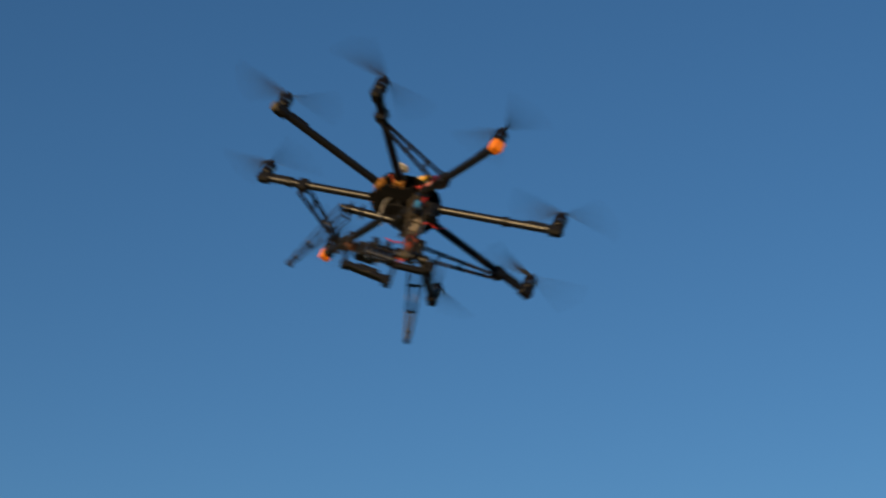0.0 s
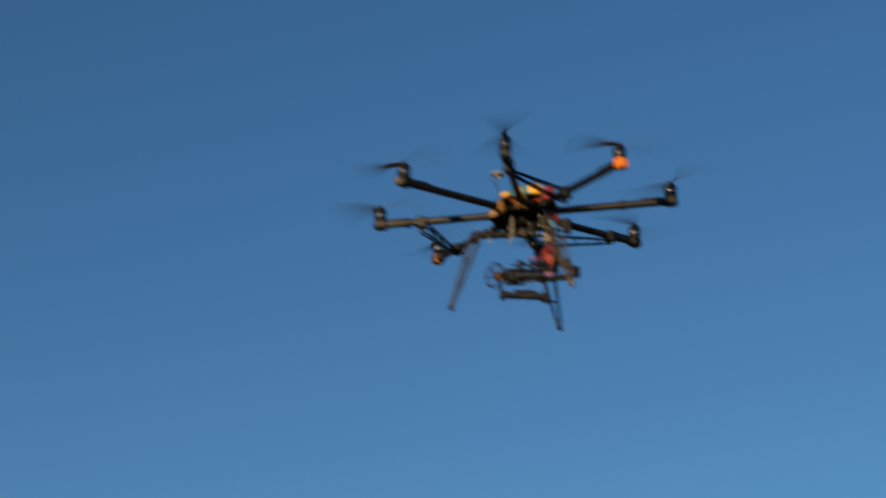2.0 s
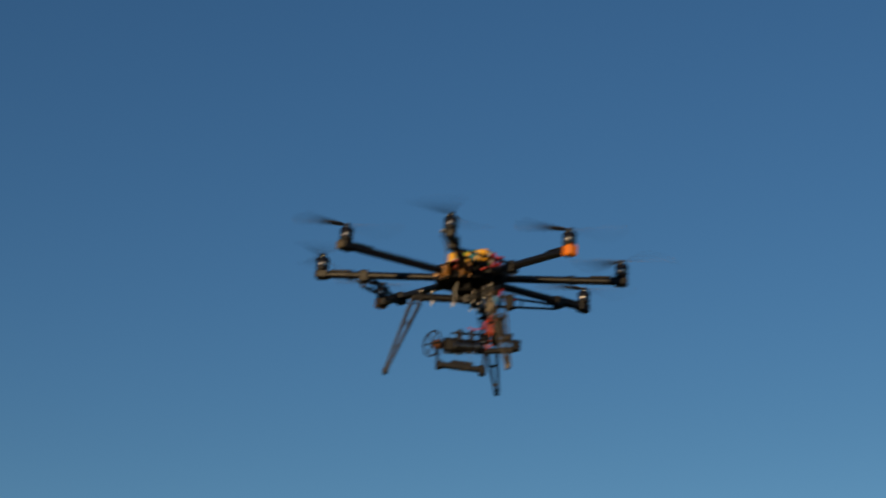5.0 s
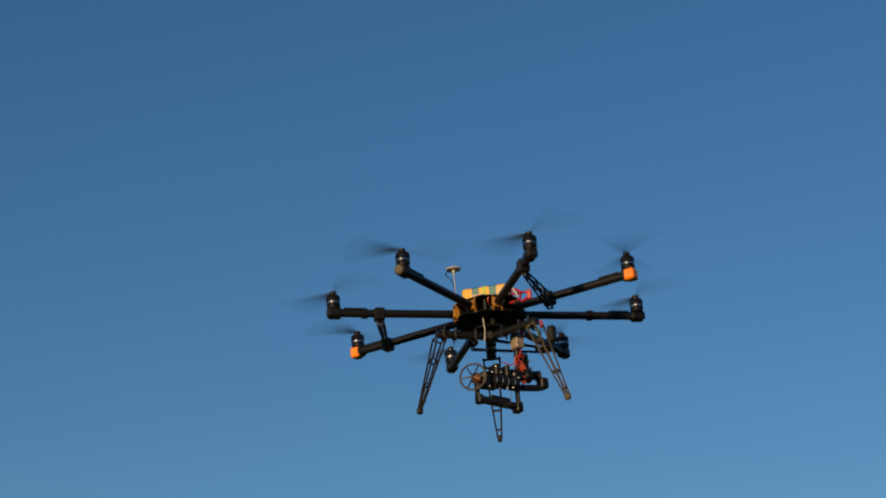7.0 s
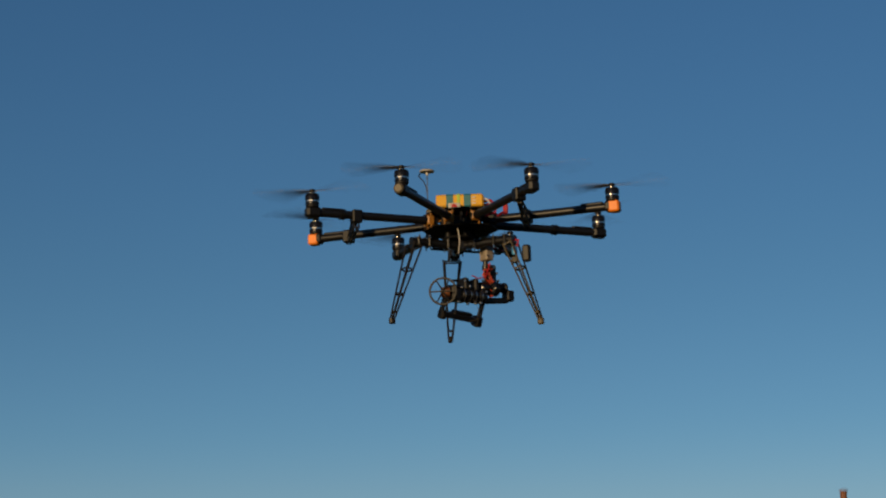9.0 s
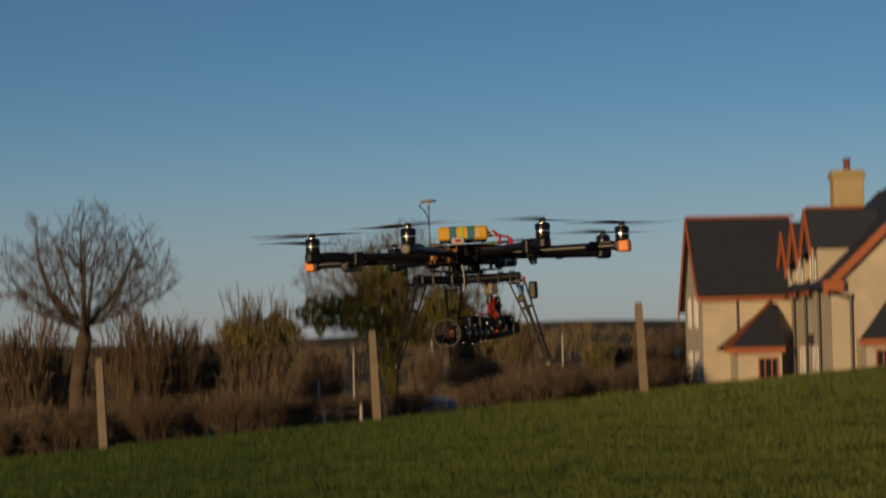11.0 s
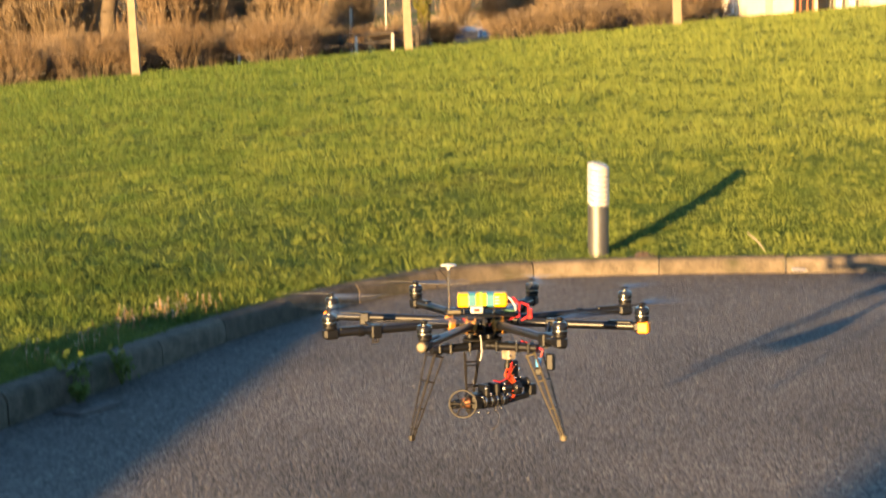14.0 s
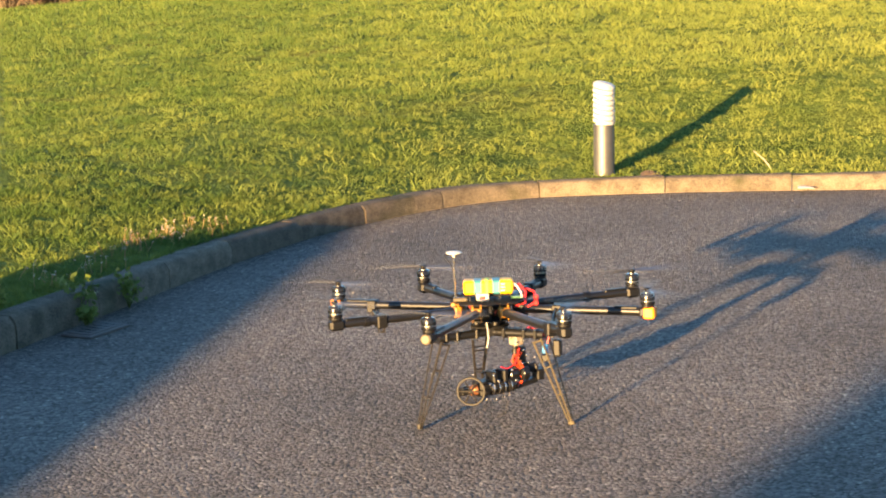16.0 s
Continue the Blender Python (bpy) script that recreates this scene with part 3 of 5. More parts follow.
    part("balance_lead", Shape().path([e + Vector((0, -0.01, 0.012)), e + Vector((0.02, -0.02, 0.002)), e + Vector((0.035, -0.022, -0.02)), e + Vector((0.037, -0.022, -0.035))], 0.003, 6), M_white, drone, "white balance lead")
    # mast with its puck
    mast = part("antenna_mast", Shape().tube((-0.100, -0.034, 0.382), (-0.100, -0.034, 0.505), 0.0022, n=8).tube((-0.100, -0.034, 0.505), (-0.100, -0.034, 0.532), 0.0034, n=8), M_steel, drone, "thin bright antenna mast")
    part("antenna_puck", Shape().lathe((-0.100, -0.034, 0.532), [(0.004, -0.012), (0.005, -0.002), (0.024, 0), (0.026, 0.003), (0.022, 0.006), (0.006, 0.008)], 20), M_white, mast, "pale satellite antenna puck", True)
    part("antenna_cable", Shape().path([(-0.120, -0.04, 0.53), (-0.128, -0.042, 0.52), (-0.112, -0.038, 0.502), (-0.103, -0.035, 0.480), (-0.098, -0.033, 0.40)], 0.0018), M_black, mast)
    # braces between neighbouring arms
    for i, ri, j, rj in ((0, 0.23, 7, 0.43), (5, 0.37, 4, 0.40), (3, 0.23, 2, 0.40)):
        p, q = ring_point(i, ri, ARM_Z - 0.016), ring_point(j, rj, ARM_Z - 0.022)
        br = truss("brace", p, p, q, 0.046, 0.016, (0.0, 0.28, 0.55, 0.85), M_leg_dark, drone, "black truss brace between two arms", 0.0034, 0.007, (0, 0, 1))
        for k, r in ((i, ri), (j, rj)):
            part("brace_clamp", Shape().box(ring_point(k, r, ARM_Z - 0.004), (0.034, 0.036, 0.042), Euler((0, 0, radians(45 * k))), 0.004), M_black, br)
    # clamps seen on the bare arms
    for k, r in ((5, 0.41), (3, 0.20), (1, 0.34)):
        part("arm_clip", Shape().tube(ring_point(k, r, ARM_Z), ring_point(k, r + 0.018, ARM_Z), 0.0175, n=14), M_black, drone, smooth=True)


LEGS = ((231, (-0.166, -0.211, 0.0)), (120, (-0.141, 0.256, 0.004)), (353, (0.273, -0.030, -0.012)))


def build_lower_frame():
    hub_z = 0.278
    part("damper_plate", Shape().lathe((0, 0, hub_z + 0.018), [(0.060, 0), (0.062, 0.003), (0.060, 0.006)], 24), M_plate, drone)
    for i in range(4):
        p = ring_point(i * 2 + 1, 0.045, 0)
        part("damper", Shape().lathe((p.x, p.y, hub_z + 0.022), [(0.006, 0), (0.011, 0.006), (0.011, 0.018), (0.006, 0.030)], 12), M_black, drone, smooth=True)
    for n, (a, foot) in enumerate(LEGS):
        d = Vector((math.cos(radians(a)), math.sin(radians(a)), 0))
        side = Vector((-d.y, d.x, 0))
        top = d * 0.178 + Vector((0, 0, hub_z))
        mat = M_leg if n == 2 else M_leg_dark
        part("cross_tube", Shape().tube(Vector((0, 0, hub_z)) - d * 0.02, top + d * 0.012, 0.0135, n=12), M_carbon, drone, smooth=True)
        for r in (0.055, 0.125, 0.165):
            sh = Shape().box(d * r + Vector((0, 0, hub_z)), (0.012, 0.034, 0.032), Euler((0, 0, radians(a))), 0.003)
            part("tube_clamp", sh, M_black, drone)
            for s in (-1, 1):
                part("bolt", Shape().tube(d * r + side * s * 0.014 + Vector((0, 0, hub_z - 0.024)), d * r + side * s * 0.014 + Vector((0, 0, hub_z + 0.022)), 0.0024, n=6), M_steel, drone, "bright steel bolt")
        leg = truss("leg", top + Vector((0, 0, -0.012)), top, (foot[0], foot[1], foot[2] + 0.014), 0.056, 0.030, (0.02, 0.33, 0.66, 0.9), mat, drone, "slender truss landing leg", 0.0033, 0.0065, side)
        part("foot", Shape().box((foot[0], foot[1], foot[2] + 0.011), (0.020, 0.016, 0.022), Euler((0, 0, radians(a))), 0.004), M_tan if n == 2 else M_leg_dark, leg, "tan foot" if n == 2 else "black foot")
    # small devices strapped to the leg beside the gimbal
    c = Vector((math.cos(radians(356)) * 0.195, math.sin(radians(356)) * 0.195, 0.236))
    part("capacitor", Shape().lathe(c + Vector((0, -0.02, 0)), [(0.008, -0.014), (0.009, -0.012), (0.009, 0.012), (0.008, 0.014)], 14), M_blue, drone, "blue capacitor", True)
    part("regulator", Shape().box(c + Vector((0.0, -0.02, -0.030)), (0.022, 0.014, 0.022), None, 0.003), M_black, drone)
    part("servo", Shape().box(c + Vector((0.028, 0.02, -0.004)), (0.026, 0.024, 0.055), None, 0.005), M_black, drone)
    part("lead", Shape().path([(0.085, 0.045, 0.272), (0.12, 0.03, 0.290), (0.17, 0.0, 0.285), (0.205, -0.02, 0.272), (0.20, -0.026, 0.25)], 0.0032), M_red, drone, "red lead")
    part("white_cable", Shape().path([(0.01, -0.06, 0.33), (0.02, -0.075, 0.30), (0.022, -0.075, 0.27), (0.014, -0.07, 0.238)], 0.0018), M_white, drone, "thin white cable")


PIVOT = Vector((0.066, 0.048, 0.270))


def build_gimbal():
    """Stabilised camera cradle that hangs from the lower frame and turns on its own."""
    g = new("gimbal")
    g.parent = drone
    g.matrix_basis = Matrix.Translation(PIVOT)
    tagged(g, "black two-arm camera gimbal with orange cables")
    G = lambda name, sh, m, label="", smooth=False, par=None: part(name, sh, m, par or g, label, smooth)
    yaw = G("yaw_block", Shape().box((0, -0.006, -0.014), (0.032, 0.038, 0.056), None, 0.004), M_yaw, "dull pale machined yaw block")
    for i, (x, z) in enumerate(((-0.012, 0.012), (0.012, 0.012), (-0.012, -0.018), (0.012, -0.018))):
        G("screw", Shape().lathe((x, -0.025, z - 0.010), [(0.003, 0), (0.003, 0.003), (0.0015, 0.004)], 8, Euler((radians(90), 0, 0))), M_steel, par=yaw)
    G("yaw_post", Shape().tube((0, 0, -0.02), (0, 0, -0.105), 0.0085, n=12).tube((0, 0, -0.055), (0, 0, -0.072), 0.012, n=12), M_carbon, "", True)
    # tilt motor and its bracket
    G("bracket", Shape().box((0.030, 0.012, -0.085), (0.030, 0.030, 0.070), None, 0.005).box((0.018, 0.0, -0.112), (0.062, 0.016, 0.012), None, 0.003), M_black)
    tilt = G("tilt_motor", Shape().lathe((0.020, -0.012, -0.135), [(0.020, -0.014), (0.024, -0.011), (0.024, 0.011), (0.020, 0.014)], 20, Euler((0, radians(90), 0))), M_motor, "", True)
    G("eyepiece", Shape().lathe((0.046, 0.0, -0.125), [(0.012, 0), (0.015, 0.004), (0.015, 0.024), (0.018, 0.026), (0.018, 0.032), (0.011, 0.033)], 18, Euler((0, radians(90), 0))), M_black, "", True)
    rng = random.Random(8)
    for i in range(7):
        p = Vector((rng.uniform(-0.006, 0.012), -0.014 + rng.uniform(-0.006, 0.004), -0.075 - 0.014 * i))
        pts = [p + Vector((0.018 * math.sin(t * 2.4 + i), -0.006 * math.cos(t * 2 + i), 0.020 * math.cos(t * 2.1 + i * 1.7))) for t in (0, 0.6, 1.2, 1.8, 2.4)]
        G("cable_loop", Shape().path(pts, 0.0024), M_redorange, "orange-red cable loop")
    for x, z in ((0.026, -0.062), (0.038, -0.080), (0.022, -0.104), (0.044, -0.104), (-0.012, -0.096), (0.006, -0.118)):
        G("clamp_screw", Shape().lathe((x, -0.006, z), [(0.004, 0), (0.004, 0.006), (0.002, 0.008)], 10, Euler((radians(90), 0, 0))), M_steel, "small steel clamp screw", True)
    G("red_wire", Shape().path([(0.010, -0.020, -0.010), (0.030, -0.022, 0.004), (0.060, -0.016, -0.004), (0.085, -0.010, 0.010)], 0.0022), M_red, "red motor wire")
    G("red_wire", Shape().path([(0.004, -0.018, -0.050), (-0.020, -0.022, -0.100), (-0.050, -0.022, -0.108), (-0.075, -0.018, -0.100)], 0.0022), M_red, "red motor wire")
    # horizontal rods and the camera with its lens along them
    G("rod", Shape().tube((-0.130, 0.012, -0.116), (0.03, 0.012, -0.116), 0.004, n=10), M_motor, "", True)
    G("rod", Shape().tube((-0.150, -0.018, -0.146), (0.03, -0.018, -0.146), 0.004, n=10), M_motor, "", True)
    cz = -0.168
    body = G("camera_body", Shape().box((-0.120, 0.006, cz + 0.006), (0.074, 0.054, 0.048), None, 0.006), M_black)
    G("lens", Shape().lathe((-0.065, -0.008, cz + 0.002), [(0.016, -0.056), (0.022, -0.052), (0.022, -0.034), (0.019, -0.032), (0.019, -0.016), (0.023, -0.014), (0.023, 0.004), (0.018, 0.006), (0.018, 0.016), (0.022, 0.018), (0.022, 0.044), (0.016, 0.046)], 22, Euler((0, radians(90), 0))), M_motor, "", True, body)
    for x in (-0.112, -0.088, -0.066, -0.040):
        G("ring", Shape().torus((x, -0.008, cz + 0.002), 0.0225, 0.0020, 22, 6, Euler((0, radians(90), 0))), M_steel, "bright metal ring", True, body)
    for x, y, z in ((-0.128, -0.026, -0.146), (-0.095, -0.028, -0.140), (-0.075, -0.028, -0.194), (-0.140, -0.022, -0.194), (-0.052, -0.026, -0.190), (-0.105, -0.026, -0.198), (-0.035, -0.022, -0.114), (-0.090, -0.004, -0.116), (-0.110, -0.022, -0.122), (-0.02, -0.02, -0.15)):
        G("thumb_screw", Shape().lathe((x, y, z), [(0.0042, 0), (0.0042, 0.006), (0.0022, 0.008)], 10, Euler((radians(90), 0, 0))), M_steel, "small steel thumb screw", True)
    G("focus_motor", Shape().lathe((-0.015, -0.004, -0.134), [(0.014, -0.022), (0.019, -0.018), (0.019, 0.014), (0.013, 0.018)], 16, Euler((0, radians(90), 0))), M_motor, "", True)
    for x in (-0.060, -0.102):
        G("rod_clamp", Shape().box((x, -0.004, -0.130), (0.018, 0.046, 0.040), None, 0.004), M_black)
    wc = Vector((-0.192, -0.012, cz + 0.006))
    wt = Euler((radians(90), 0, radians(-48)))
    wheel = G("focus_wheel", Shape().torus(wc, 0.043, 0.0034, 34, 6, wt), M_leg_dark, "thin spoked focus wheel", True)
    wm = wt.to_matrix()
    for i in range(6):
        G("spoke", Shape().tube(wc, wc + wm @ Vector((0.043 * math.cos(i * math.pi / 3), 0.043 * math.sin(i * math.pi / 3), 0)), 0.0028, 0.0022, 6), M_leg_dark, par=wheel)
    G("wheel_motor", Shape().lathe(wc + Vector((0.018, 0.010, 0)), [(0.014, -0.014), (0.017, -0.010), (0.017, 0.012), (0.012, 0.014)], 14, Euler((0, radians(90), radians(-30)))), M_copper, "copper-coloured motor", True, wheel)
    # lower tray slung under the camera
    tray = G("tray", Shape().box((-0.092, 0.0, -0.236), (0.160, 0.030, 0.018), Euler((0, radians(4), 0)), 0.003).box((-0.088, 0.0, -0.222), (0.075, 0.022, 0.012), Euler((0, radians(4), 0)), 0.002), M_carbon)
    for x, z0, z1 in ((-0.172, -0.178, -0.238), (-0.014, -0.182, -0.250)):
        G("hanger", Shape().box((x, 0, (z0 + z1) / 2), (0.010, 0.018, z0 - z1), None, 0.002), M_black, par=tray)
    G("counterweight", Shape().box((-0.018, 0.0, -0.244), (0.026, 0.034, 0.034), None, 0.004), M_black, par=tray)
    G("counterweight", Shape().box((-0.166, 0.0, -0.232), (0.022, 0.028, 0.030), None, 0.004), M_black, par=tray)
    G("monitor_arm", Shape().box((0.024, 0.0, -0.172), (0.12, 0.022, 0.018), Euler((0, radians(-6), 0)), 0.003).box((0.092, 0.0, -0.150), (0.030, 0.034, 0.036), None, 0.004), M_black)
    G("thin_cable", Shape().path([(-0.07, -0.02, -0.18), (-0.06, -0.03, -0.215), (-0.07, -0.032, -0.246), (-0.10, -0.028, -0.256)], 0.0008), M_tan, "thin tan cable")
    return g, tray


build_frame()
build_lower_frame()
gimbal, gimbal_tray = build_gimbal()


# ---- the house beyond the lawn ----
M_render = material("cream_render", (0.45, 0.39, 0.30), 0.9, dark=(0.37, 0.315, 0.235), scale=1.2, bump=0.3, bump_scale=30, spot=(0.50, 0.43, 0.32))
M_slate = material("dark_slate", (0.028, 0.033, 0.047), 0.75, dark=(0.020, 0.023, 0.032), scale=3, bump=0.4, bump_scale=25)
M_fascia = material("red_brown_boards", (0.36, 0.10, 0.030), 0.6, dark=(0.28, 0.075, 0.022), scale=2)
M_pipe = material("black_gutter", (0.02, 0.02, 0.022), 0.5, scale=6)
M_frame = material("window_frame_paint", (0.30, 0.10, 0.04), 0.5, scale=6)
M_white_paint = material("white_window_paint", (0.78, 0.76, 0.70), 0.5, scale=4)
M_glass = material("window_glass", (0.02, 0.022, 0.028), 0.06, scale=3)
M_chimney = material("chimney_render", (0.42, 0.33, 0.17), 0.9, scale=2, bump=0.3, bump_scale=30)
M_pot = material("clay_pot", (0.17, 0.07, 0.04), 0.8, scale=8)


def slate_roof(name, a, b, c, d, parent, rows=14, label="dark slate roof slope"):
    """A roof slope in overlapping courses: a, b along the eave, c, d along the ridge (over b and a)."""
    a, b, c, d = (Vector(p) for p in (a, b, c, d))
    nrm = (b - a).cross(d - a).normalized()
    if nrm.z < 0:
        nrm = -nrm
    line = []
    for k in range(rows):
        line += [(k / rows, 0.030), ((k + 1) / rows, 0.004)]
    line += [(1.0, -0.05), (0.0, -0.05)]
    n = len(line)
    vs = [p.lerp(q, t) + nrm * u for p, q in ((a, d), (b, c)) for t, u in line]
    sh = Shape().add(vs, [tuple(range(n)), tuple(range(2 * n - 1, n - 1, -1))] + [(i, n + i, n + (i + 1) % n, (i + 1) % n) for i in range(n)])
    return part(name, sh, M_slate, parent, label)


def board(p, q, deep, thick, parent, name="fascia_board"):
    p, q = Vector(p), Vector(q)
    d = q - p
    side = Vector((0, 0, 1)).cross(d)
    side = side.normalized() * thick if side.length > 1e-6 else Vector((thick, 0, 0))
    dn = Vector((0, 0, -deep))
    sh = Shape().add([p - side, q - side, q - side + dn, p - side + dn, p + side, q + side, q + side + dn, p + side + dn],
                     [(0, 1, 2, 3), (4, 7, 6, 5), (0, 4, 5, 1), (3, 2, 6, 7), (0, 3, 7, 4), (1, 5, 6, 2)])
    return part(name, sh, M_fascia, parent, "red-brown fascia board")


def window(x0, x1, y, z0, z1, parent, frame_mat, axis="x", lights=2):
    """A framed window set on a wall that faces the camera ('x') or the left ('y')."""
    def P(u, o, z):
        return (u, y - o, z) if axis == "x" else (y - o, u, z)

    def B(u0, u1, o, w, z0_, z1_):
        c = P((u0 + u1) / 2, o, (z0_ + z1_) / 2)
        s = (abs(u1 - u0), w, z1_ - z0_) if axis == "x" else (w, abs(u1 - u0), z1_ - z0_)
        return Shape().box(c, s, None, 0.008)
    win = part("window", B(x0, x1, 0.01, 0.03, z0, z1), M_glass, parent, "dark glazed window")
    f = 0.07
    for u0, u1, a, b in ((x0, x0 + f, z0, z1), (x1 - f, x1, z0, z1), (x0 + f, x1 - f, z0, z0 + f), (x0 + f, x1 - f, z1 - f, z1)):
        part("window_frame", B(u0, u1, 0.03, 0.06, a, b), frame_mat, win)
    for i in range(1, lights):
        u = x0 + (x1 - x0) * i / lights
        part("mullion", B(u - 0.03, u + 0.03, 0.03, 0.05, z0 + f, z1 - f), frame_mat, win)
    part("window_sill", B(x0 - 0.08, x1 + 0.08, 0.06, 0.14, z0 - 0.09, z0 - 0.01), M_render, win)
    return win


def downpipe(x, y, z0, z1, parent, r=0.05):
    part("downpipe", Shape().tube((x, y, z0), (x, y, z1), r, n=8).tube((x, y, z1 - 0.02), (x, y, z1 + 0.18), r * 1.8, n=8), M_pipe, parent, "black downpipe")


def build_house():
    base = -0.85
    h = holder("house", pose(0.03, 0, -0.17), "cream rendered house with slate roofs and red-brown boards", "house")
    # left wing: ridge along the picture, its gable end to the left
    x0, x1, y0, y1 = 11.20, 15.6, 85.0, 91.0
    ze, zb, zr, yr = 3.86, 3.40, 7.28, 88.2
    prof = [(y0, base), (y1, base), (y1, zb), (yr, zr - 0.08), (y0, ze)]
    sh = Shape().add([(x, y, z) for x in (x0, x1) for y, z in prof], [tuple(range(5)), tuple(range(9, 4, -1))] + [(i, 5 + i, 5 + (i + 1) % 5, (i + 1) % 5) for i in range(5)])
    part("wall", sh, M_render, h, "cream rendered wing with a gable end")
    slate_roof("roof", (x0 - 0.22, y0 - 0.35, ze - 0.17), (x1, y0 - 0.35, ze - 0.17), (x1, yr, zr), (x0 - 0.22, yr, zr), h, 18)
    slate_roof("roof", (x1, y1 + 0.5, zb - 0.30), (x0 - 0.22, y1 + 0.5, zb - 0.30), (x0 - 0.22, yr, zr), (x1, yr, zr), h, 14)
    part("ridge_tiles", Shape().box(((x0 + x1) / 2, yr, zr + 0.03), (x1 - x0 + 0.5, 0.26, 0.12), None, 0.04), M_fascia, h, "red clay ridge tiles")
    board((x0 - 0.24, y0 - 0.38, ze - 0.12), (x1, y0 - 0.38, ze - 0.12), 0.24, 0.03, h)
    board((x0 - 0.26, y1 + 0.55, zb - 0.30), (x0 - 0.26, yr, zr + 0.02), 0.42, 0.03, h, "bargeboard")
    board((x0 - 0.26, yr, zr + 0.02), (x0 - 0.26, y0 - 0.36, ze - 0.16), 0.26, 0.03, h, "bargeboard")
    part("gutter", Shape().tube((x0 - 0.2, y0 - 0.44, ze - 0.14), (x1, y0 - 0.44, ze - 0.14), 0.07, n=8), M_pipe, h)
    for u in (86.4, 88.6):
        window(u, u + 1.0, x0, 2.35, 3.75, h, M_white_paint, "y")
        window(u, u + 1.0, x0, 0.1, 1.3, h, M_white_paint, "y")
    downpipe(12.7, y0 - 0.08, 1.6, 3.55, h)
    window(12.35, 12.55, y0, 0.0, 1.1, h, M_frame, "x", 1)
    # porch with a hipped slate roof
    px0, px1, py0, py1, pz = 12.35, 14.20, 82.8, 85.0, 1.52
    part("porch_wall", Shape().box(((px0 + px1) / 2, (py0 + py1) / 2, (base + pz) / 2), (px1 - px0, py1 - py0, pz - base)), M_render, h, "cream rendered porch")
    apex = (14.15, 84.9, 3.42)
    slate_roof("porch_roof", (px0 - 0.4, py0 - 0.35, pz - 0.1), (px1 + 0.1, py0 - 0.35, pz - 0.1), (14.4, 84.9, 3.3), apex, h, 9)
    sh = Shape().sheet([(px0 - 0.6, py0 - 0.35, pz - 0.1), apex, (px0 - 0.6, py1, pz - 0.1)], 0.06)
    part("porch_roof", sh, M_slate, h)
    board((px0 - 0.5, py0 - 0.37, pz - 0.06), (px1 + 0.1, py0 - 0.37, pz - 0.06), 0.22, 0.03, h)
    board((px0 - 0.62, py0 - 0.37, pz - 0.02), (apex[0] - 0.05, apex[1] - 0.1, apex[2] + 0.06), 0.24, 0.03, h, "hip_board")
    window(13.2, 14.05, py0, -0.25, 1.05, h, M_frame, "x", 3)
    # right wing: gable to the front, its long side wall to the left
    gx0, gx1, gy0, gy1, ge, gr = 15.02, 23.4, 76.4, 86.0, 4.12, 8.15
    xm = (gx0 + gx1) / 2
    prof = [(gx0, base), (gx1, base), (gx1, ge), (xm, gr), (gx0, ge)]
    skew = lambda x, y: x + (86.0 - y) * 0.006
    sh = Shape().add([(skew(x, y), y, z) for y in (gy0, gy1) for x, z in prof], [tuple(range(4, -1, -1)), tuple(range(5, 10))] + [(i, (i + 1) % 5, 5 + (i + 1) % 5, 5 + i) for i in range(5)])
    part("wall", sh, M_render, h, "cream rendered gabled wing")
    o = 0.38
    slate_roof("roof", (skew(gx0, gy1) - o, gy1, ge - 0.36), (skew(gx0, gy0) - o, gy0 - 0.35, ge - 0.36), (skew(xm, gy0), gy0 - 0.35, gr + 0.04), (skew(xm, gy1), gy1, gr + 0.04), h, 16)
    slate_roof("roof", (skew(gx1, gy0) + o, gy0 - 0.35, ge - 0.36), (skew(gx1, gy1) + o, gy1, ge - 0.36), (skew(xm, gy1), gy1, gr + 0.04), (skew(xm, gy0), gy0 - 0.35, gr + 0.04), h, 16)
    board((skew(gx0, gy0) - o, gy0 - 0.40, ge - 0.30), (skew(xm, gy0), gy0 - 0.40, gr + 0.10), 0.42, 0.03, h, "bargeboard")
    board((skew(xm, gy0), gy0 - 0.40, gr + 0.10), (skew(gx1, gy0) + o, gy0 - 0.40, ge - 0.30), 0.42, 0.03, h, "bargeboard")
    part("eave_box", Shape().box((skew(gx0, gy0) + 0.05, gy0 - 0.2, ge - 0.30), (0.8, 0.5, 0.42), None, 0.02), M_fascia, h, "red-brown boxed eave")
    part("gutter", Shape().tube((skew(gx0, gy0) - o - 0.05, gy0 - 0.3, ge - 0.36), (skew(gx0, gy1) - o - 0.05, gy1, ge - 0.36), 0.07, n=8), M_pipe, h)
    downpipe(skew(gx0, gy0) + 0.75, gy0 - 0.1, base, ge - 0.8, h, 0.06)
    part("downpipe_bend", Shape().path([(skew(gx0, gy0) - 0.4, gy0 - 0.3, ge - 0.5), (skew(gx0, gy0) + 0.2, gy0 - 0.12, ge - 0.62), (skew(gx0, gy0) + 0.75, gy0 - 0.1, ge - 0.8)], 0.06, 8), M_pipe, h)
    part("lantern", Shape().box((14.93, 80.0, 1.92), (0.20, 0.28, 0.10), None, 0.02).box((14.88, 80.0, 1.70), (0.16, 0.2, 0.36), None, 0.03), M_pipe, h, "black wall lantern")
    for ya, yb in ((85.9, 84.2), (83.4, 81.8), (80.6, 79.0)):
        board((skew(gx0, ya) - o - 0.02, ya, ge - 0.30), (skew(gx0, yb) - o - 0.02, yb, ge - 0.30), 0.30, 0.03, h)
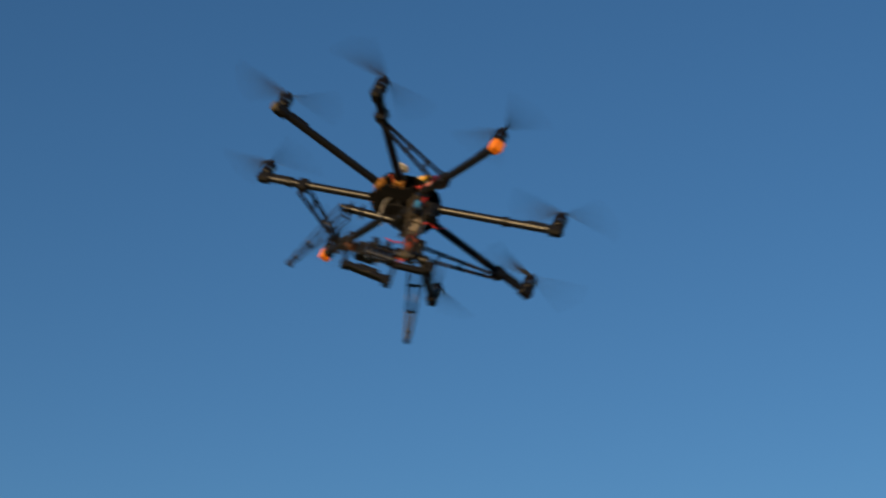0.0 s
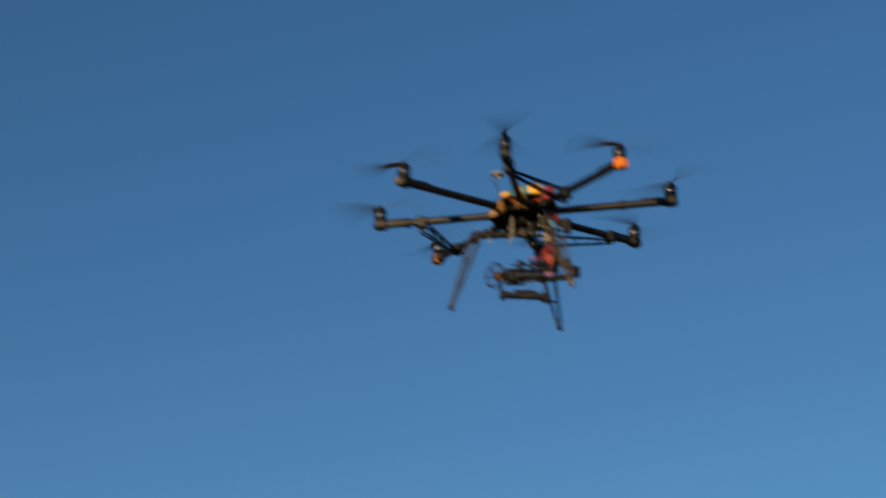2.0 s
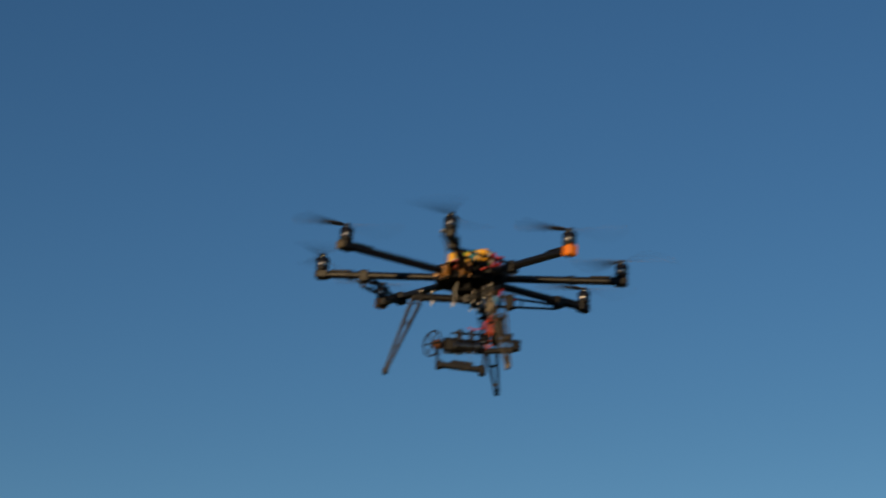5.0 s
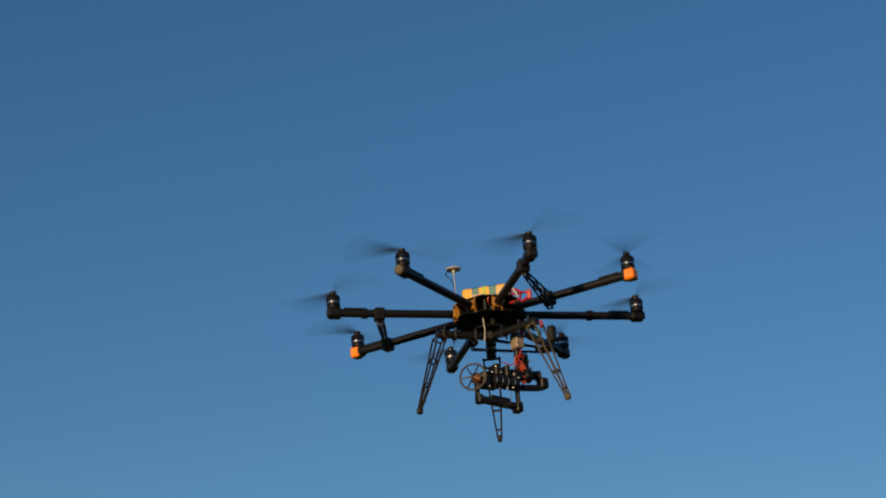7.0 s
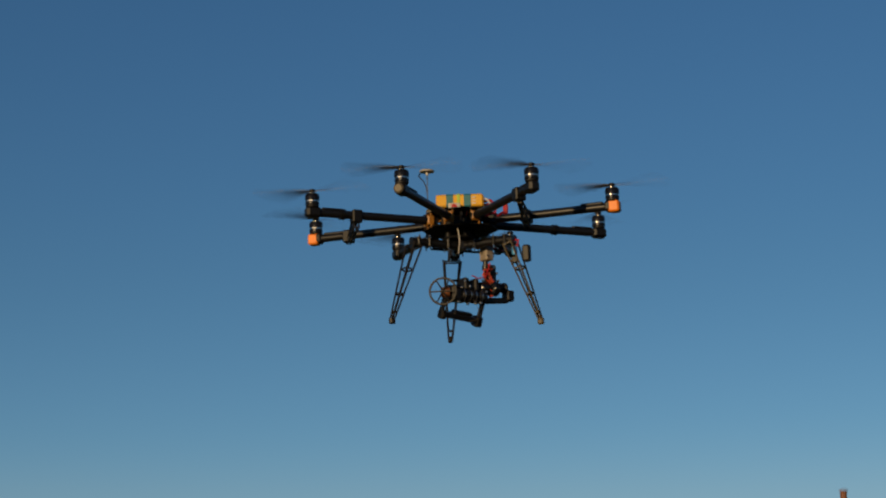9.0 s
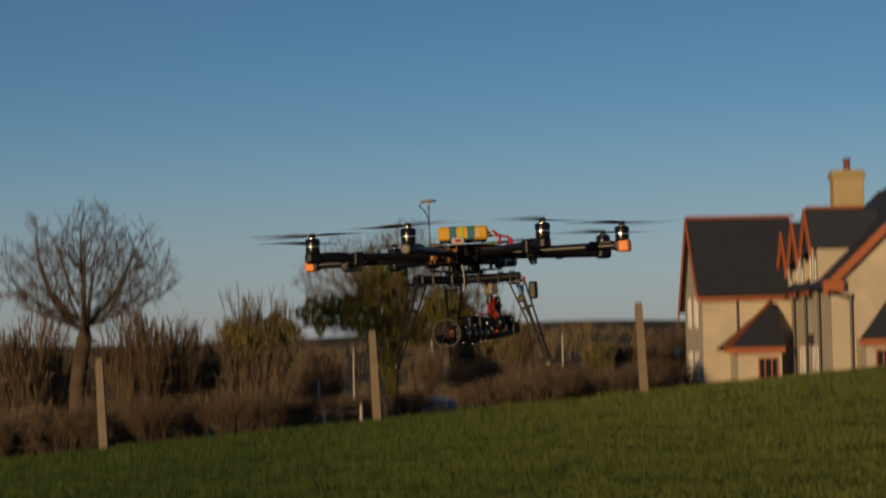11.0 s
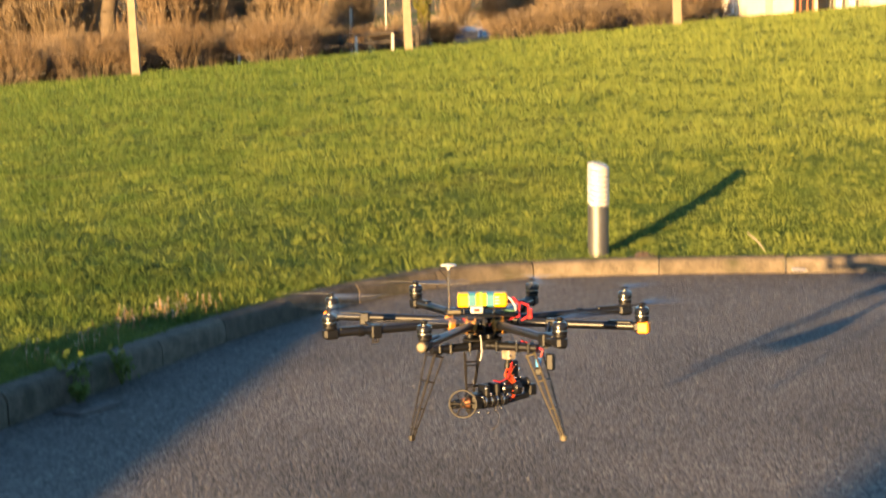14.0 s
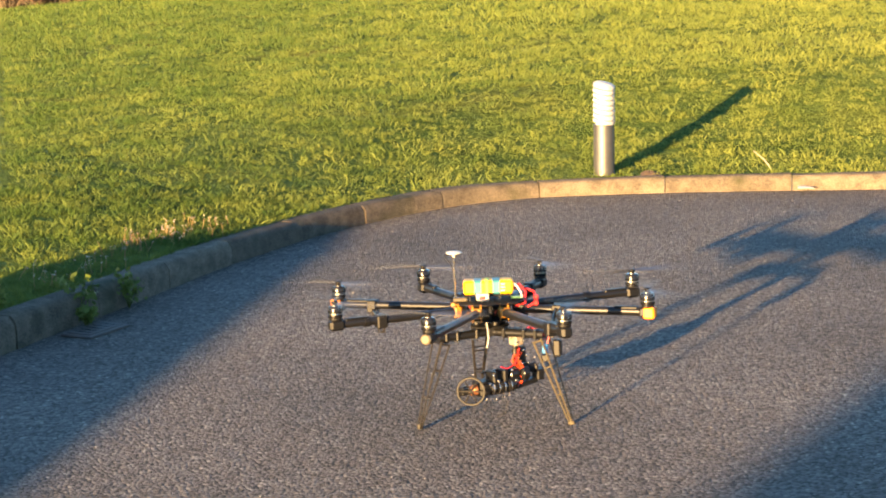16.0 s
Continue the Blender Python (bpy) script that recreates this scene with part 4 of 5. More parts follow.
    # wall dormers along the left side
    for k, (yd, zt) in enumerate(((85.0, 6.35), (82.4, 6.7), (79.6, 7.0))):
        xd = skew(gx0, yd)
        w = 0.85
        prof = [(yd - w, 3.2), (yd + w, 3.2), (yd + w, zt - 1.25), (yd, zt - 0.1), (yd - w, zt - 1.25)]
        sh = Shape().add([(x, y, z) for x in (xd - 0.02, xd + 2.6) for y, z in prof], [tuple(range(5)), tuple(range(9, 4, -1))] + [(i, 5 + i, 5 + (i + 1) % 5, (i + 1) % 5) for i in range(5)])
        dm = part("dormer", sh, M_render, h, "cream wall dormer")
        part("dormer_roof", Shape().sheet([(xd - 0.35, yd - w - 0.25, zt - 1.55), (xd + 2.6, yd - w - 0.25, zt - 1.55), (xd + 2.6, yd, zt), (xd - 0.35, yd, zt)], 0.09), M_slate, dm)
        part("dormer_roof", Shape().sheet([(xd + 2.6, yd + w + 0.25, zt - 1.55), (xd - 0.35, yd + w + 0.25, zt - 1.55), (xd - 0.35, yd, zt), (xd + 2.6, yd, zt)], 0.09), M_slate, dm)
        board((xd - 0.37, yd - w - 0.28, zt - 1.52), (xd - 0.37, yd, zt + 0.06), 0.44, 0.05, dm, "bargeboard")
        board((xd - 0.37, yd + w + 0.28, zt - 1.52), (xd - 0.37, yd, zt + 0.06), 0.44, 0.05, dm, "bargeboard")
        window(yd - 0.55, yd + 0.55, xd - 0.02, 3.6, zt - 1.35, h, M_white_paint, "y")
        window(yd - 0.5, yd + 0.5, xd, 0.2, 1.5, h, M_white_paint, "y")
        downpipe(xd - 0.1, yd - 1.25, base, ge - 0.45, h, 0.055)
    # tall rear block with its chimney
    bx0, bx1, by0, by1, be, brz = 16.85, 24.0, 86.2, 93.0, 6.35, 7.72
    part("wall", Shape().box(((bx0 + bx1) / 2, (by0 + by1) / 2, (base + be) / 2), (bx1 - bx0, by1 - by0, be - base)), M_render, h, "cream rendered rear block")
    slate_roof("roof", (bx0 - 0.25, by0 - 0.3, be - 0.1), (bx1, by0 - 0.3, be - 0.1), (bx1, 89.6, brz), (bx0 - 0.25, 89.6, brz), h, 12)
    slate_roof("roof", (bx1, by1 + 0.3, be - 0.1), (bx0 - 0.25, by1 + 0.3, be - 0.1), (bx0 - 0.25, 89.6, brz), (bx1, 89.6, brz), h, 12)
    part("gable_wall", Shape().add([(bx0, by0, be), (bx0, by1, be), (bx0, 89.6, brz - 0.06), (bx0 + 0.3, by0, be), (bx0 + 0.3, by1, be), (bx0 + 0.3, 89.6, brz - 0.06)], [(0, 2, 1), (3, 4, 5), (0, 1, 4, 3), (1, 2, 5, 4), (2, 0, 3, 5)]), M_render, h)
    part("ridge_tiles", Shape().box(((bx0 + bx1) / 2, 89.6, brz + 0.03), (bx1 - bx0 + 0.4, 0.26, 0.12), None, 0.04), M_fascia, h, "red clay ridge tiles")
    board((bx0 - 0.25, by0 - 0.33, be - 0.05), (bx1, by0 - 0.33, be - 0.05), 0.24, 0.03, h)
    chim = part("chimney", Shape().box((18.75, 90.6, 7.9), (1.40, 0.9, 2.9), None, 0.03).box((18.75, 90.6, 9.24), (1.62, 1.1, 0.16), None, 0.03).box((18.75, 90.6, 9.42), (1.46, 0.95, 0.2), None, 0.04), M_chimney, h, "buff rendered chimney stack")
    part("chimney_pot", Shape().lathe((18.78, 90.6, 9.5), [(0.19, 0), (0.16, 0.1), (0.15, 0.45), (0.20, 0.48), (0.20, 0.56), (0.13, 0.58)], 14), M_pot, chim, "dark clay chimney pot", True)
    # lean-to against the front gable
    lx0, lx1, ly, lz = 16.0, 19.0, 76.4, 1.75
    part("porch_wall", Shape().box(((lx0 + lx1) / 2, ly - 0.9, (base + lz) / 2), (lx1 - lx0, 1.76, lz - base)), M_render, h, "cream rendered front porch")
    slate_roof("porch_roof", (lx0 - 0.35, ly - 2.1, lz - 0.08), (lx1, ly - 2.1, lz - 0.08), (lx1, ly - 0.03, 3.2), (lx0 + 1.2, ly - 0.03, 3.2), h, 7)
    board((lx0 - 0.35, ly - 2.13, lz - 0.02), (lx1, ly - 2.13, lz - 0.02), 0.22, 0.03, h)
    window(lx0 + 0.35, lx0 + 0.95, ly - 1.78, 0.25, 1.35, h, M_frame, "x", 2)
    slate_roof("roof", (19.4, 91.2, 7.3), (26.0, 91.2, 7.3), (26.0, 94.5, 9.6), (22.0, 94.5, 9.6), h, 10)


build_house()


# ---- trees, hedges and fields ----
M_bark = leafy("bark", (0.045, 0.034, 0.025), (0.105, 0.080, 0.054), 0.9, 0.0, 2.0)
M_twig = leafy("twigs", (0.085, 0.063, 0.043), (0.20, 0.145, 0.092), 0.9, 0.0, 0.6)
M_twig_grey = leafy("grey_brown_twigs", (0.060, 0.047, 0.040), (0.125, 0.097, 0.078), 0.9, 0.0, 0.6)
M_twig_red = leafy("russet_twigs", (0.072, 0.050, 0.032), (0.170, 0.116, 0.070), 0.9, 0.0, 0.5)
M_ivy = leafy("ivy_leaves", (0.055, 0.062, 0.016), (0.20, 0.175, 0.038), 0.45, 0.15, 0.9)
M_ivy_dark = leafy("dark_ivy_leaves", (0.085, 0.082, 0.030), (0.22, 0.18, 0.070), 0.45, 0.15, 0.9)
M_field = leafy("far_scrub", (0.13, 0.098, 0.060), (0.25, 0.185, 0.105), 0.9, 0.0, 0.08)


def limbs_mesh(name, segs, material, sides=5, least=0.0):
    """Tapered round pieces; segs rows: x y z  x y z  r0 r1."""
    s = np.array(segs, float)
    s[:, 6:] = np.maximum(s[:, 6:], least)
    p, q, r0, r1 = s[:, :3], s[:, 3:6], s[:, 6], s[:, 7]
    d = q - p
    d /= np.maximum(np.linalg.norm(d, axis=1, keepdims=True), 1e-9)
    ref = np.where(np.abs(d[:, 2:3]) < 0.9, [[0, 0, 1.0]], [[1.0, 0, 0]])
    a = np.cross(d, ref)
    a /= np.linalg.norm(a, axis=1, keepdims=True)
    b = np.cross(d, a)
    t = 2 * math.pi * np.arange(sides) / sides
    off = a[:, None] * np.cos(t)[None, :, None] + b[:, None] * np.sin(t)[None, :, None]
    co = np.concatenate([p[:, None] + off * r0[:, None, None], q[:, None] + off * r1[:, None, None]], 1).reshape(-1, 3)
    base = (np.arange(len(s)) * 2 * sides)[:, None]
    i = np.arange(sides)
    j = (i + 1) % sides
    quads = np.stack([base + i, base + j, base + sides + j, base + sides + i], 2).reshape(-1, 4)
    return raw_mesh(name, co, quads, material)


def leaves_mesh(name, centres, size, material, rng, flat=0.0):
    """Four-cornered leaves with a fold, turned every way."""
    n = len(centres)
    a = rng.normal(size=(n, 3))
    a[:, 2] *= 1 - flat
    a /= np.linalg.norm(a, axis=1, keepdims=True)
    b = np.cross(a, rng.normal(size=(n, 3)))
    b /= np.linalg.norm(b, axis=1, keepdims=True)
    s = size * rng.uniform(0.6, 1.3, (n, 1))
    c = np.asarray(centres)
    co = np.stack([c - a * s, c + b * s * 0.55, c + a * s, c - b * s * 0.55], 1).reshape(-1, 3)
    return raw_mesh(name, co, np.arange(4 * n).reshape(n, 4), material, False)


def grow(rng, p, d, length, r, level, out, spread=0.55, lift=0.25, kids=(2, 3), bits=3, shrink=0.74, wig=0.16):
    """A limb in bent pieces that forks until it ends in twigs; adds to out[level]."""
    p, d = np.array(p, float), np.array(d, float)
    taper = 0.62 if level else 0.35
    forks = []
    for k in range(bits):
        d = d + rng.normal(size=3) * wig
        d[2] += lift * 0.18
        d /= np.linalg.norm(d)
        q = p + d * length / bits
        ra, rb = r * (1 - (1 - taper) * k / bits), r * (1 - (1 - taper) * (k + 1) / bits)
        out.setdefault(level, []).append((*p, *q, ra, rb))
        p = q
        forks.append((q, d.copy(), rb))
    if level == 0:
        return
    n = rng.integers(kids[0], kids[1] + 1)
    for k in range(n + (1 if level > 1 else 0)):
        q, dd, rb = forks[-1] if k < n else forks[rng.integers(0, bits - 1)]
        side = rng.normal(size=3)
        side -= dd * side.dot(dd)
        side /= np.linalg.norm(side)
        nd = dd + side * spread * rng.uniform(0.6, 1.35)
        nd[2] += lift
        nd /= np.linalg.norm(nd)
        grow(rng, q, nd, length * shrink * rng.uniform(0.75, 1.15), rb * (0.78 if n < 3 else 0.68), level - 1, out, spread, lift, kids, bits, shrink, wig)


def gz(x, y):
    return float(lawn_z(x, y))


def at(px, dist):
    """The place across at that distance under a column of the reference view."""
    return (px - 784) / 3480 * dist


def fill_crown(rng, trunk, goals, step, kill, lift=0.06, r_tip=0.006, power=2.25, keep_on=0.5):
    """Limbs that grow from the trunk's points towards scattered goals and fork among them; rows as limbs_mesh takes them."""
    pos = [np.array(p, float) for p in trunk]
    par = [-1] + list(range(len(trunk) - 1))
    goals = np.array(goals, float)
    near = np.full(len(goals), 1e9)
    who = np.zeros(len(goals), int)

    def meet(first):
        fresh = np.array(pos[first:])
        d = np.linalg.norm(goals[:, None] - fresh[None], axis=2)
        k = d.argmin(1)
        best = d[np.arange(len(goals)), k]
        closer = best < near
        near[closer], who[closer] = best[closer], k[closer] + first
    meet(0)
    for turn in range(140):
        keep = near > kill
        goals, near, who = goals[keep], near[keep], who[keep]
        if len(goals) < 8:
            break
        first = len(pos)
        way_sum, tally = {}, {}
        P = np.array(pos)
        ways = goals - P[who]
        ways /= np.linalg.norm(ways, axis=1, keepdims=True)
        for node, w in zip(who, ways):
            way_sum[node] = way_sum.get(node, 0) + w
            tally[node] = tally.get(node, 0) + 1
        for node, w in way_sum.items():
            last = P[node] - P[par[node]] if par[node] >= 0 else np.array([0, 0, step])
            w = w / tally[node] + last / (np.linalg.norm(last) + 1e-9) * keep_on + rng.normal(size=3) * 0.10
            w[2] += lift
            pos.append(P[node] + w / np.linalg.norm(w) * step)
            par.append(int(node))
        meet(first)
    n = len(pos)
    load = np.zeros(n)
    kids = np.zeros(n, int)
    for i in range(1, n):
        kids[par[i]] += 1
    for i in range(n - 1, 0, -1):
        load[i] = max(load[i], r_tip ** power)
        load[par[i]] += load[i]
    rad = load ** (1 / power)
    rows = []
    for i in range(1, n):
        rows.append((*pos[par[i]], *pos[i], min(rad[par[i]], rad[i] * 1.25), rad[i]))
        if kids[i] == 0 or (kids[i] == 1 and rng.uniform() < 0.30 and rad[i] < r_tip * 3):
            d = pos[i] - pos[par[i]]
            d /= np.linalg.norm(d)
            for q in range(3 if kids[i] == 0 else 1):
                w = d + rng.normal(size=3) * 0.38 + np.array([0, 0, 0.55])
                w *= step * rng.uniform(1.8, 4.2) / np.linalg.norm(w)
                rows.append((*pos[i], *(pos[i] + w), r_tip * 0.9, r_tip * 0.5))
    return rows


def dome_goals(rng, n, centre, size, floor_z, hollow=0.45, rise=0.55):
    """Points in a domed crown, thicker towards its outside."""
    p = rng.normal(size=(n, 3))
    p /= np.linalg.norm(p, axis=1, keepdims=True)
    p *= (hollow + (1 - hollow) * rng.uniform(0, 1, (n, 1))) * (1 + 0.10 * np.sin(p[:, :1] * 9 + 1) * np.cos(p[:, 2:] * 7))
    p = np.array(centre) + p * np.array(size)
    side = np.abs(p[:, 0] - centre[0]) / size[0]
    return p[p[:, 2] > floor_z + rise * side]


def crown_wood(rows, parent, twig_mat, thick=0.026, least=0.006):
    for nm, pick, mat, sides in (("trunk", [r for r in rows if r[7] >= thick], M_bark, 7), ("crown", [r for r in rows if r[7] < thick], twig_mat, 3)):
        ob = new(nm, limbs_mesh(nm, pick, mat, sides, least))
        ob.parent = parent


def build_bare_tree():
    rng = np.random.default_rng(11)
    D = 60.0
    x = at(133, D)
    z = gz(x, D)
    t = holder("bare_tree", pose(x, D, z), "leafless spreading tree behind the fence", "tree")
    fork = 1.75 - z
    trunk = [(0, 0, -0.1), (0.02, 0, fork * 0.3), (0.06, 0, fork * 0.62), (0.16, 0.02, fork * 0.85), (0.24, 0.02, fork), (0.30, 0.02, fork + 0.3)]
    goals = dome_goals(rng, 2700, (0.30, 0.1, fork + 1.75), (2.95, 2.0, 2.50), fork + 0.35, 0.35, 1.35)
    rows = fill_crown(rng, trunk, goals, 0.12, 0.18, 0.20, 0.0095, 1.98, 0.55)
    crown_wood(rows, t, M_twig_grey)


def ivy_clump(rng, c, s, n, leaf=0.09):
    p = rng.normal(size=(n, 3))
    p /= np.linalg.norm(p, axis=1, keepdims=True)
    p *= rng.uniform(0.45, 1.0, (n, 1)) ** 0.5
    lump = 1 + 0.35 * np.sin(p[:, :1] * 7 + c[0]) * np.sin(p[:, 2:3] * 6 + c[2])
    return np.array(c) + p * np.array(s) * lump


def build_ivy_tree():
    rng = np.random.default_rng(5)
    D = 75.0
    x = at(690, D)
    t = holder("ivy_tree", pose(x, D, gz(x, D)), "broad leafless tree hung with ivy clumps", "tree")
    trunk = [(0, 0, -0.1), (0.03, 0, 0.7), (0.06, 0, 1.4), (0.12, 0, 2.0), (0.18, 0, 2.5)]
    goals = dome_goals(rng, 6000, (0.38, 0.2, 4.35), (4.05, 2.6, 2.85), 2.9, 0.30)
    rows = fill_crown(rng, trunk, goals, 0.12, 0.155, 0.14, 0.0085, 2.2)
    crown_wood(rows, t, M_twig)
    s = 75 / 3480
    z0 = 335
    pts = []
    for cx, cy, wx, wy, n in ((675, 85, 45, 42, 5200), (700, 120, 40, 40, 3500), (650, 150, 45, 34, 3500), (565, 150, 34, 30, 2600), (610, 145, 30, 26, 1800), (790, 140, 44, 32, 4200), (760, 165, 34, 28, 2200),
                              (715, 175, 36, 34, 2400), (680, 200, 30, 36, 2000), (690, 250, 14, 44, 1500), (740, 190, 22, 20, 900), (820, 150, 20, 16, 800)):
        pts.append(ivy_clump(rng, ((cx - 690) * s, rng.uniform(-1.5, -0.3), (z0 - cy) * s), (wx * s, wx * s * 0.9, wy * s), n))
    ob = new("ivy", leaves_mesh("ivy", np.concatenate(pts), 0.06, M_ivy, rng))
    ob.parent = t
    tagged(ob, "olive green ivy leaves")


THICKETS = {}


def thicket_mesh(kind, twig):
    """Wood of one thicket of unit height and width, shared by all shrubs of its kind."""
    if (kind, twig.name) in THICKETS:
        return THICKETS[kind, twig.name]
    rng = np.random.default_rng(len(THICKETS) + 50)
    stems, levels, lean, lift = {"tall": (36, 4, 0.45, 0.28), "slim": (14, 4, 0.3, 0.45), "low": (60, 3, 0.7, 0.12)}[kind]
    out = {}
    L0 = 1 / (sum(0.74 ** i for i in range(levels + 1)) * 0.90)
    for i in range(stems):
        a = rng.uniform(0, 2 * math.pi)
        r = math.sqrt(rng.uniform(0, 1)) * 0.36
        f = 1 - 0.40 * (r / 0.36) ** 2
        d = (math.cos(a) * lean * r / 0.36 + rng.normal() * 0.12, math.sin(a) * 0.25, 1)
        grow(rng, (r * math.cos(a), r * math.sin(a) * 0.6, -0.03), d, L0 * f * rng.uniform(0.75, 1.08), 0.012, levels, out, 0.45, lift, (2, 3), 2, 0.74, 0.16)
    thick = [s_ for lv, ss in out.items() if lv >= levels - 1 for s_ in ss]
    thin = [s_ for lv, ss in out.items() if lv < levels - 1 for s_ in ss]
    THICKETS[kind, twig.name] = (limbs_mesh("trunk", thick, M_bark, 5), limbs_mesh("crown", thin, twig, 3, 0.0033))
    return THICKETS[kind, twig.name]


def bush(name, label, px, D, wide_px, top_px, seed, stems=26, lift=0.3, twig=None, ivy=None, category="shrub", levels=4):
    """A thicket of stems that fork into fine twigs, with ivy heads where it has them."""
    rng = np.random.default_rng(seed)
    x = at(px, D)
    z = gz(x, D)
    k = D / 3480
    high = max(1.65 + (225 - top_px) * k - z, 0.8)
    w = wide_px * k
    t = holder(name, pose(x, D, z), label, category)
    kind = "low" if levels == 3 else ("slim" if stems < 12 else "tall")
    turn = rng.uniform(0, 360) if kind != "slim" else 0
    for nm, me in zip(("trunk", "crown"), thicket_mesh(kind, twig or M_twig)):
        ob = new(nm, me)
        ob.parent = t
        tagged(ob, kind="stuff")
        ob.matrix_basis = Matrix.Diagonal((w * 1.05, w * 0.9, high * (1.14 if kind == "tall" else 1.12), 1)) @ Matrix.Rotation(radians(turn), 4, "Z")
    if ivy:
        pts = [ivy_clump(rng, ((cx - px) * k, rng.uniform(-0.4, 0.2), 1.65 + (225 - cy) * k - z), (wx * k, wx * k * 0.8, wy * k), n) for cx, cy, wx, wy, n in ivy]
        ob = new("ivy", leaves_mesh("ivy", np.concatenate(pts), 0.065, M_ivy_dark, rng))
        ob.parent = t
    return t


def build_thickets():
    B = bush
    B("shrub", "tall brown leafless thicket", 40, 62, 190, 185, 21, stems=34)
    B("shrub", "tall brown leafless thicket", -60, 64, 180, 190, 22, stems=26)
    B("shrub", "rounded russet leafless shrub", 262, 57, 170, 178, 23, stems=36, twig=M_twig_red)
    B("shrub", "rounded russet leafless shrub", 120, 68, 120, 240, 24, stems=24, twig=M_twig_red)
    B("shrub", "slender brown leafless thicket", 350, 61, 100, 205, 25, stems=20)
    B("young_tree", "leafless young tree with dark ivy head", 455, 58, 120, 160, 26, stems=16, ivy=((425, 195, 34, 22, 1100), (480, 190, 36, 26, 1200), (455, 215, 40, 24, 700), (500, 240, 28, 40, 500), (515, 200, 20, 20, 400)), category="tree")
    B("young_tree", "pale slender leafless tree", 500, 80, 70, 110, 27, stems=8, lift=0.45, category="tree")
    B("shrub", "tangled russet undergrowth by the fence", 420, 66, 130, 262, 28, stems=34, twig=M_twig_red, levels=3)
    B("shrub", "tangled russet undergrowth by the fence", 300, 63, 120, 290, 29, stems=30, twig=M_twig_red, levels=3)
    B("shrub", "tangled russet undergrowth by the fence", 200, 60, 120, 310, 30, stems=30, twig=M_twig_red, levels=3)
    B("shrub", "tangled russet undergrowth by the fence", 70, 58, 150, 320, 31, stems=34, twig=M_twig_red, levels=3)
    B("shrub", "brown leafless winter thicket", 560, 78, 90, 232, 32, stems=18)
    B("shrub", "brown leafless winter thicket", 845, 85, 90, 195, 33, stems=22, twig=M_twig_red)
    B("young_tree", "round-headed tree with dark ivy", 890, 70, 100, 185, 34, stems=14, ivy=((890, 205, 46, 26, 1500), (905, 235, 30, 26, 600), (860, 215, 26, 20, 400)), category="tree")
    B("shrub", "low tawny winter shrub", 830, 84, 90, 262, 35, stems=22, twig=M_twig_red, levels=3)
    B("shrub", "low tawny winter shrub", 905, 80, 70, 275, 36, stems=20, twig=M_twig_red, levels=3)
    B("young_tree", "small dark evergreen tree", 1057, 105, 60, 222, 37, stems=10, ivy=((1057, 245, 28, 24, 2200), (1062, 270, 22, 24, 1200)), category="tree")
    B("shrub", "brown leafless hedgerow shrub", 1000, 110, 130, 262, 38, stems=24, twig=M_twig_red, levels=3)
    B("shrub", "brown leafless hedgerow shrub", 1120, 108, 120, 235, 39, stems=24, twig=M_twig_red)
    B("shrub", "brown leafless hedgerow shrub", 1185, 112, 90, 205, 40, stems=20)
    B("shrub", "brown leafless hedgerow shrub", 745, 100, 60, 230, 41, stems=12)
    B("shrub", "low tawny winter shrub", 725, 76, 70, 305, 42, stems=16, twig=M_twig_red, levels=3)
    for i, (px, D, w, top) in enumerate(((960, 56, 130, 262), (1040, 57, 130, 272), (1110, 55, 120, 266), (1175, 58, 110, 258), (880, 57, 120, 285), (620, 58, 90, 322), (520, 60, 110, 285))):
        B("shrub", "low russet hedge growth behind the lawn", px, D, w, top, 60 + i, twig=M_twig_red if i % 2 else None, levels=3)
    for i in range(11):
        B("shrub", "dense brown bramble growth behind the wire fence", -40 + 52 * i, 50.5 + 2.5 * (i % 3), 105, 322 - 3 * i + 12 * (i % 2), 90 + i, twig=M_twig if i % 3 else M_twig_red, levels=3)
    # hedge lines and woods far off: stuff
    rng = np.random.default_rng(77)
    out = {}
    for D, x0, x1, n, hi in ((150, -60, 60, 240, 3.2), (230, -90, 90, 260, 4.5), (420, -140, 160, 300, 7.0), (600, -200, 230, 320, 8.0)):
        for i in range(n):
            x = rng.uniform(x0, x1)
            y = D * rng.uniform(0.96, 1.06)
            hh = hi * rng.uniform(0.45, 1.0) * (0.75 + 0.25 * math.sin(x * 0.11 + D))
            z = gz(x, y)
            for s in range(3):
                grow(rng, (x + rng.normal() * hi * 0.2, y, z - 0.2), (rng.normal() * 0.3, rng.normal() * 0.2, 1), hh * 0.42, 0.02 * hh, 2, out, 0.6, 0.1, (3, 3), 2, 0.7, 0.2)
    segs = [(*s[:6], max(s[6], s[1] * 1.3e-4), max(s[7], s[1] * 1.1e-4)) for ss in out.values() for s in ss]
    tagged(new("far_hedgerows", limbs_mesh("far_hedgerows", segs, M_field, 3)), "brown winter hedgerows and copses across far fields", "hedgerow", kind="stuff")


build_bare_tree()
build_ivy_tree()
build_thickets()


